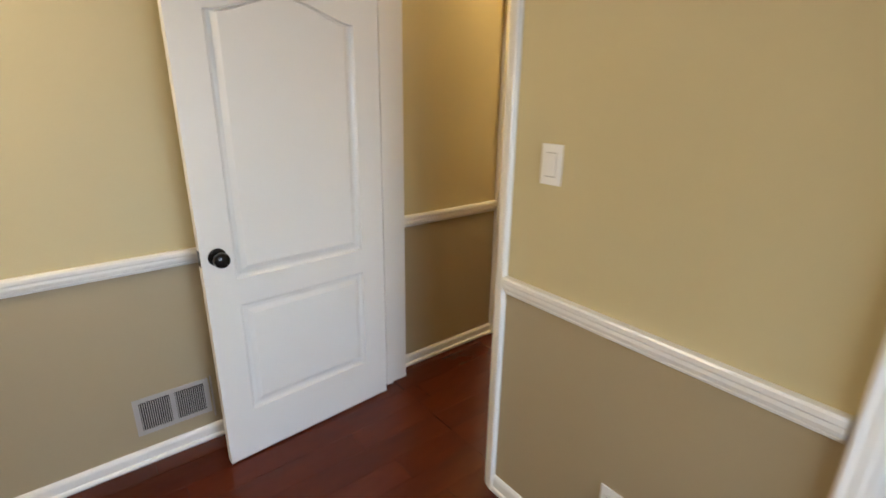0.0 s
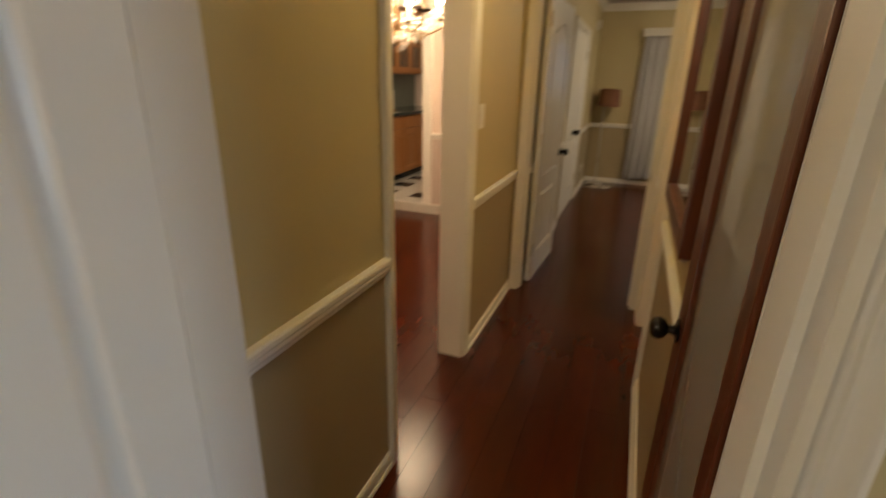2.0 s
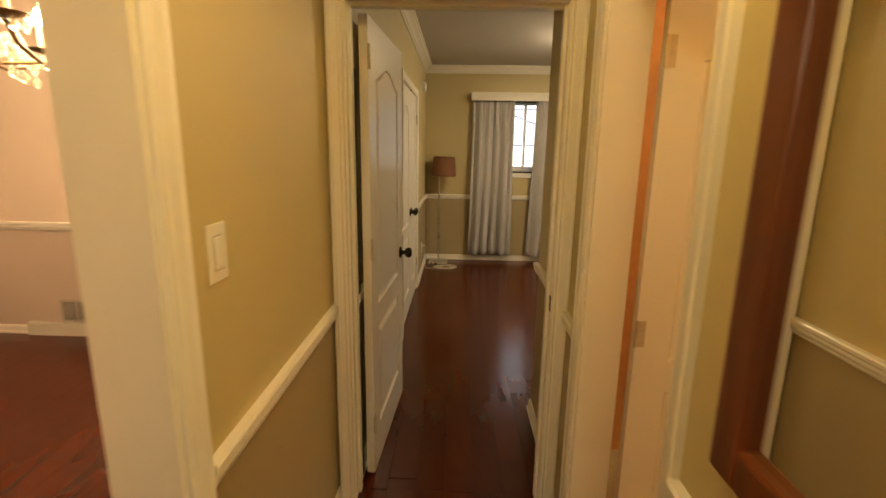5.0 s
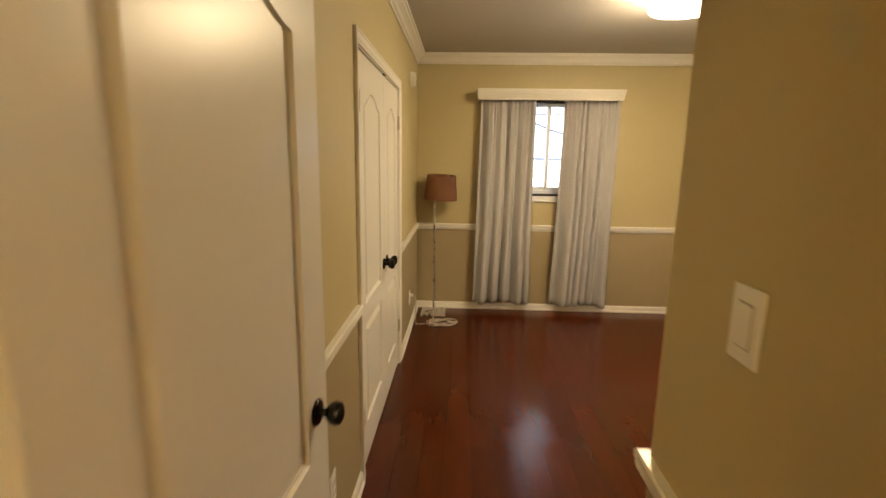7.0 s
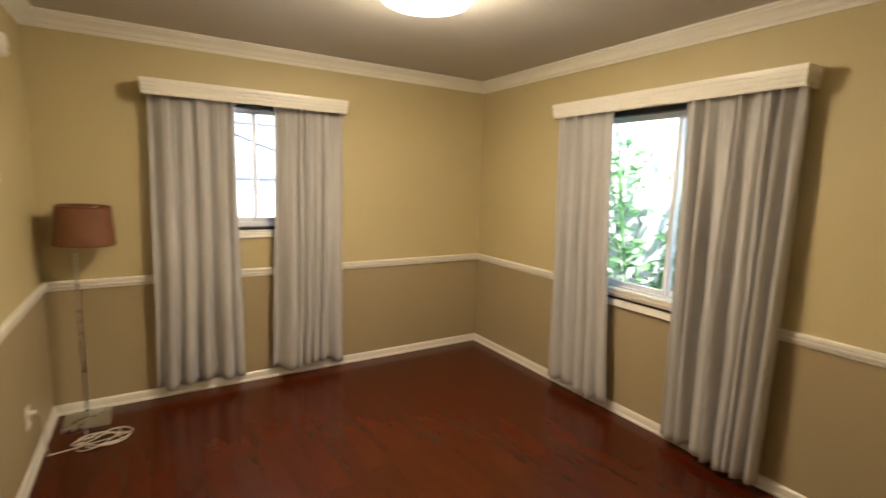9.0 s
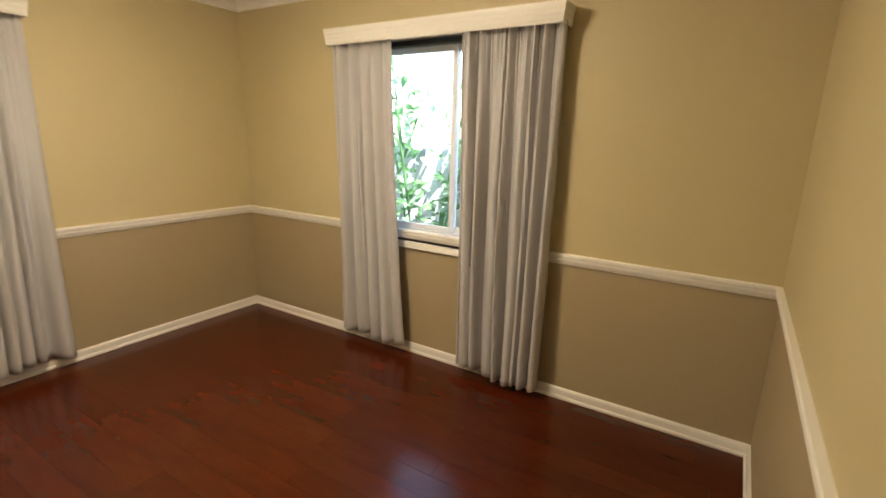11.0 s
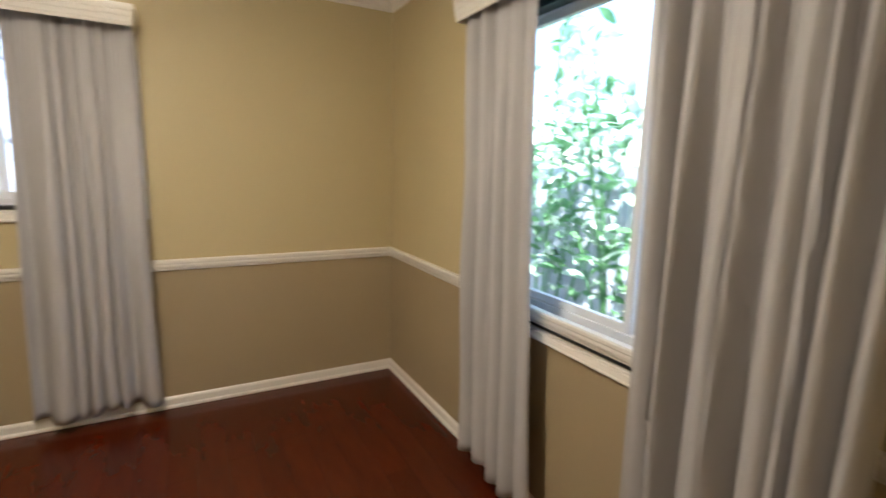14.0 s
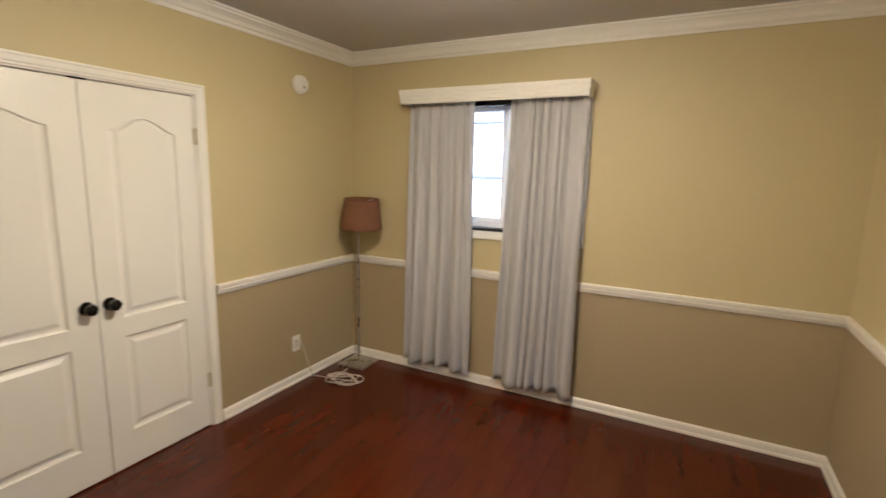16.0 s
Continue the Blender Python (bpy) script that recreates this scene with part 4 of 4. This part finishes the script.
for i, (y0, z0, w) in enumerate(((4.85, 1.98, 0.95), (5.80, 1.50, 0.42), (6.22, 1.50, 0.42), (6.64, 1.50, 0.42))):
    c = thing("wall_cabinet", "honey oak wall cabinet" + (" with a glazed door" if i else " over the sink"), "cabinet", pose(-3.378, y0, z0), "kitchen wall cabinets")
    h = 2.36 - z0
    part("body", box(0, 0, 0, 0.31, w - 0.004, h), M_OAK, c)
    part("crown", box(0.0, 0, h - 0.06, 0.36, w - 0.004, h + 0.01, 0.008), M_OAK, c)
    if i:
        for a in ((0.01, 0.02, 0.07, h - 0.08), (w - 0.074, 0.02, w - 0.014, h - 0.08), (0.07, 0.02, w - 0.074, 0.09), (0.07, h - 0.15, w - 0.074, h - 0.08)):
            part("door_frame", box(0.311, a[0], a[1], 0.33, a[2], a[3], 0.003), M_OAK, c)
        part("pane", box(0.312, 0.068, 0.088, 0.316, w - 0.072, h - 0.148), M_STONE, c, "dark glass pane")
        part("glazing_bar", box(0.316, w / 2 - 0.01, 0.09, 0.328, w / 2 + 0.006, h - 0.15), M_OAK, c)
        part("glazing_bar", box(0.316, 0.07, h * 0.45, 0.327, w - 0.074, h * 0.45 + 0.016), M_OAK, c)
fc = thing("kitchen_tap", "chrome kitchen tap with a curved spout", "tap", pose(-3.1, 5.35, 1.008))
part("spout", tube([(0, 0, 0), (0, 0, 0.2), (0.03, 0, 0.26), (0.09, 0, 0.28), (0.15, 0, 0.25), (0.17, 0, 0.20)], 0.011, 10), M_CHROME, fc, "", True)
part("lever", tube([(0, 0.05, 0), (0, 0.05, 0.06), (0.04, 0.07, 0.09)], 0.008, 8), M_CHROME, fc, "", True)
part("deck_plate", lathe([(0, 0), (0.06, 0), (0.055, 0.012), (0, 0.014)], 20), M_CHROME, fc, "", True)
part("basin_rim", box(-0.12, -0.36, 0, 0.33, 0.36, 0.006, 0.002), M_CHROME, fc, "steel sink rim")
outlet(pose(-3.38, 5.60, 1.22, 0, 0, 90), "white outlet on the kitchen backsplash")
kt = thing("paper_towel_roll", "white paper towel roll on the counter", "paper roll", pose(-3.05, 5.95, 1.008))
part("holder", lathe([(0, 0), (0.08, 0), (0.08, 0.012), (0.01, 0.014), (0.01, 0.30), (0, 0.30)], 20), M_OAK, kt, "wooden holder", True)
part("roll", lathe([(0.02, 0.016), (0.065, 0.016), (0.065, 0.27), (0.02, 0.27)], 28), M_PLASTIC, kt, "white paper", True)

# ---- outdoors ----
structure("ground", box(-60, -60, -0.5, 60, 60, -0.30), M_SOIL, "bare garden soil round the house", "ground")
fence = thing("garden_fence", "weathered grey board fence behind the plants", "fence", pose(4.35, 2.2, -0.3))
bd = mesh_of(box(-0.012, 0, 0, 0.012, 0.135, 1.75, 0.004), "board")
bd.materials.append(M_FENCE)
rf = random.Random(2)
for i in range(46):
    o = new("board", bd)
    o.parent = fence
    o.matrix_basis = pose(rf.uniform(-0.004, 0.004), i * 0.148, rf.uniform(-0.02, 0.02), 0, 0, rf.uniform(-1, 1))
part("fence_rail", box(0.014, 0, 0.4, 0.06, 6.9, 0.49), M_FENCE, fence)
part("fence_rail", box(0.014, 0, 1.3, 0.06, 6.9, 1.39), M_FENCE, fence)


def leaf_mesh(length, width, droop, n=5):
    b = bmesh.new()
    prev = None
    for i in range(n + 1):
        s = i / n
        w = width * math.sin(math.pi * min(0.97, s * 0.85 + 0.12)) * 0.5
        p = Vector((length * s, 0, length * (0.55 * s - droop * s * s)))
        row = [b.verts.new(p + Vector((0, -w, 0.12 * w))), b.verts.new(p), b.verts.new(p + Vector((0, w, 0.12 * w)))]
        if prev:
            for k in (0, 1):
                b.faces.new((prev[k], prev[k + 1], row[k + 1], row[k]))
        prev = row
    me = mesh_of(b, "leaf")
    return me


def add_leaves(name, parent, spots, me_src, mats):
    """All leaves of one plant joined into one mesh."""
    co = np.array([v.co for v in me_src.vertices])
    fs = [tuple(p.vertices) for p in me_src.polygons]
    V, F, K = [], [], []
    for k, (m, mi) in enumerate(spots):
        R = np.array(m)
        V.append(co @ R[:3, :3].T + R[:3, 3])
        F += [tuple(i + k * len(co) for i in f) for f in fs]
        K += [mi] * len(fs)
    me = bpy.data.meshes.new(name)
    me.from_pydata(np.concatenate(V).tolist(), [], F)
    for q in mats:
        me.materials.append(q)
    me.polygons.foreach_set("material_index", K)
    ob = new(name, me)
    ob.parent = parent
    return tagged(ob, kind="stuff")


def strappy_plant(x, y, seed):
    r = random.Random(seed)
    e = thing("strappy_plant", "clump of long arching strap-like leaves", "plant", pose(x, y, -0.3), "strappy plants")
    spots = []
    for i in range(46):
        sc = r.uniform(0.7, 1.25)
        spots.append((pose(r.uniform(-0.08, 0.08), r.uniform(-0.08, 0.08), 0, r.uniform(-15, 15), -r.uniform(20, 62), r.uniform(0, 360)) @ Matrix.Scale(sc, 4), int(r.random() < 0.4)))
    add_leaves("leaves", e, spots, leaf_mesh(0.78, 0.032, 0.75, 8), (M_LEAF, M_LEAFPALE))


def shrub(x, y, h, seed, spread=0.55):
    r = random.Random(seed)
    e = thing("leafy_shrub", "tall leafy green shrub with gaps between its leaves", "shrub", pose(x, y, -0.3), "leafy shrubs")
    b = bmesh.new()
    spots = []
    for k in range(7):
        a = r.uniform(0, 6.28)
        top = Vector((spread * r.uniform(0.3, 1) * math.cos(a), spread * r.uniform(0.3, 1.4) * math.sin(a), h * r.uniform(0.65, 1.05)))
        path = [Vector((0.06 * math.cos(a), 0.06 * math.sin(a), 0)), top * 0.45 + Vector((0.05, 0.05, 0)), top]
        tube([path[0], path[0].lerp(path[1], 0.5), path[1], path[1].lerp(path[2], 0.5), path[2]], 0.012, 6, b)
        for i in range(58):
            s = r.uniform(0.42, 1.08)
            p = path[0].lerp(path[1], s * 2) if s < 0.5 else path[1].lerp(path[2], s * 2 - 1)
            p = p + Vector((r.gauss(0, 0.12), r.gauss(0, 0.16), r.gauss(0, 0.08)))
            spots.append((Matrix.Translation(p) @ pose(0, 0, 0, r.uniform(-50, 50), r.uniform(-40, 50), r.uniform(0, 360)) @ Matrix.Scale(r.uniform(0.6, 1.3), 4), int(r.random() < 0.5)))
    part("stems", b, M_LEAF, e, "thin woody stems")
    add_leaves("leaves", e, spots, leaf_mesh(0.14, 0.058, 0.5, 4), (M_LEAF, M_LEAFPALE))


for x, y, s in ((3.85, 5.1, 1), (3.8, 5.65, 2), (3.9, 6.2, 3), (3.8, 6.8, 4), (3.85, 7.4, 9)):
    strappy_plant(x, y, s)
for x, y, h, s in ((4.05, 4.9, 2.1, 11), (4.0, 5.75, 2.5, 12), (4.05, 6.6, 2.7, 13), (4.1, 7.5, 2.8, 14), (4.0, 8.4, 2.7, 15)):
    shrub(x, y, h, s)

nb = thing("neighbour_house", "pale house wall with siding close to the window", "house", pose(-4, 9.9, -0.3))
part("wall", box(0, 0, 0, 8.5, 0.3, 4.2), M_STUCCO, nb)
part("plinth", box(0, -0.10, 0, 8.5, 0, 1.62, 0.01), M_VINYL, nb, "white lower wall")
for k in range(13):
    part("siding_board", box(0, -0.022, 1.64 + k * 0.19, 8.5, -0.002, 1.82 + k * 0.19, 0.003), M_SIDING, nb)
part("roof", box(-0.3, -0.3, 4.2, 8.8, 0.6, 4.35), M_FENCE, nb)
ra = thing("metal_railing", "grey painted metal railing outside the window", "railing", pose(-0.6, 8.75, 0))
for z, t in ((1.50, 0.030), (2.03, 0.022), (2.16, 0.030)):
    part("rail", box(0, -0.015, z, 3.0, 0.015, z + t, 0.004), M_RAILGREY, ra)
for x in (0.02, 1.18, 2.9):
    part("post", box(x, -0.02, -0.3, x + 0.045, 0.02, 2.5, 0.004), M_RAILGREY, ra)
for k in range(14):
    part("baluster", box(0.12 + k * 0.2, -0.007, 2.04, 0.134 + k * 0.2, 0.007, 2.17), M_RAILGREY, ra)
part("brace", tube([(1.22, 0, 2.00), (1.6, 0.01, 1.86), (2.3, 0, 1.62)], 0.014, 8), M_RAILGREY, ra, "slanting brace")

# ---- plank floors ----
plank_cache = {}


def plank_mesh(length, width):
    key = (round(length, 2), round(width, 3))
    if key not in plank_cache:
        b = box(0.0006, 0.0006, -0.012, width - 0.0006, key[0] - 0.0006, -0.0010)
        top = [f for f in b.faces if f.normal.z > 0.9 or all(v.co.z > -0.002 for v in f.verts)]
        r = bmesh.ops.inset_region(b, faces=top, thickness=0.0012, depth=0.0)
        for f in top:
            for v in f.verts:
                v.co.z = 0.0
        me = mesh_of(b, "plank")
        me.materials.append(M_FLOOR)
        plank_cache[key] = me
    return plank_cache[key]


PW, PL = 0.127, 1.22


def lay(parent, x0, x1, y0f, y1, x_origin=-0.62):
    n = 0
    for i in range(math.floor((x0 - x_origin) / PW), math.ceil((x1 - x_origin) / PW)):
        x = x_origin + i * PW
        lo, hi = y0f(x + PW / 2), y1
        y = lo - ((i * 0.47) % 1.0) * PL
        while y < hi:
            a, c = max(y, lo), min(y + PL, hi)
            if c - a > 0.03:
                o = new("plank", plank_mesh(c - a, PW))
                o.parent = parent
                o.matrix_basis = pose(x, a, 0)
            y += PL


def floor_part(name, x0, y0, x1, y1, label):
    return slab(name, x0, y0, x1, y1, -0.09, M_GAP, label, "floor", 0.077)


f1 = floor_part("floor_bedroom", -0.63, 3.12, 2.95, 7.65, "glossy dark cherry plank floor")
lay(f1, -0.55, 2.80, lambda x: 3.12 if x < 0.40 else 3.72, 7.55)
f2 = floor_part("floor_hall", -0.62, 0.42, 0.42, 3.12, "glossy dark cherry plank floor of the hall")
lay(f2, -0.60, 0.40, lambda x: 0.42, 3.12)
f3 = floor_part("floor_study", -0.72, -3.05, 3.05, 0.42, "glossy dark cherry plank floor of the study")
lay(f3, -0.62, 3.0, lambda x: -1.9, 0.42)
f4 = floor_part("floor_dining", -4.3, 0.42, -0.62, 4.72, "glossy dark cherry plank floor of the dining room")
lay(f4, -4.25, -0.63, lambda x: 0.9, 4.70)
structure("floor_closet", box(-1.3, 4.6, -0.09, -0.64, 6.3, -0.006), M_GAP, "dark closet floor", "floor")
structure("floor_bath", box(0.43, 0.5, -0.09, 2.05, 3.5, -0.002), M_TILE, "pale tiled bathroom floor", "floor")
structure("floor_study_rest", box(-0.62, -3.0, -0.0125, 3.0, -1.9, -0.001), M_FLOOR, "dark cherry floor at the far side of the study", "floor")
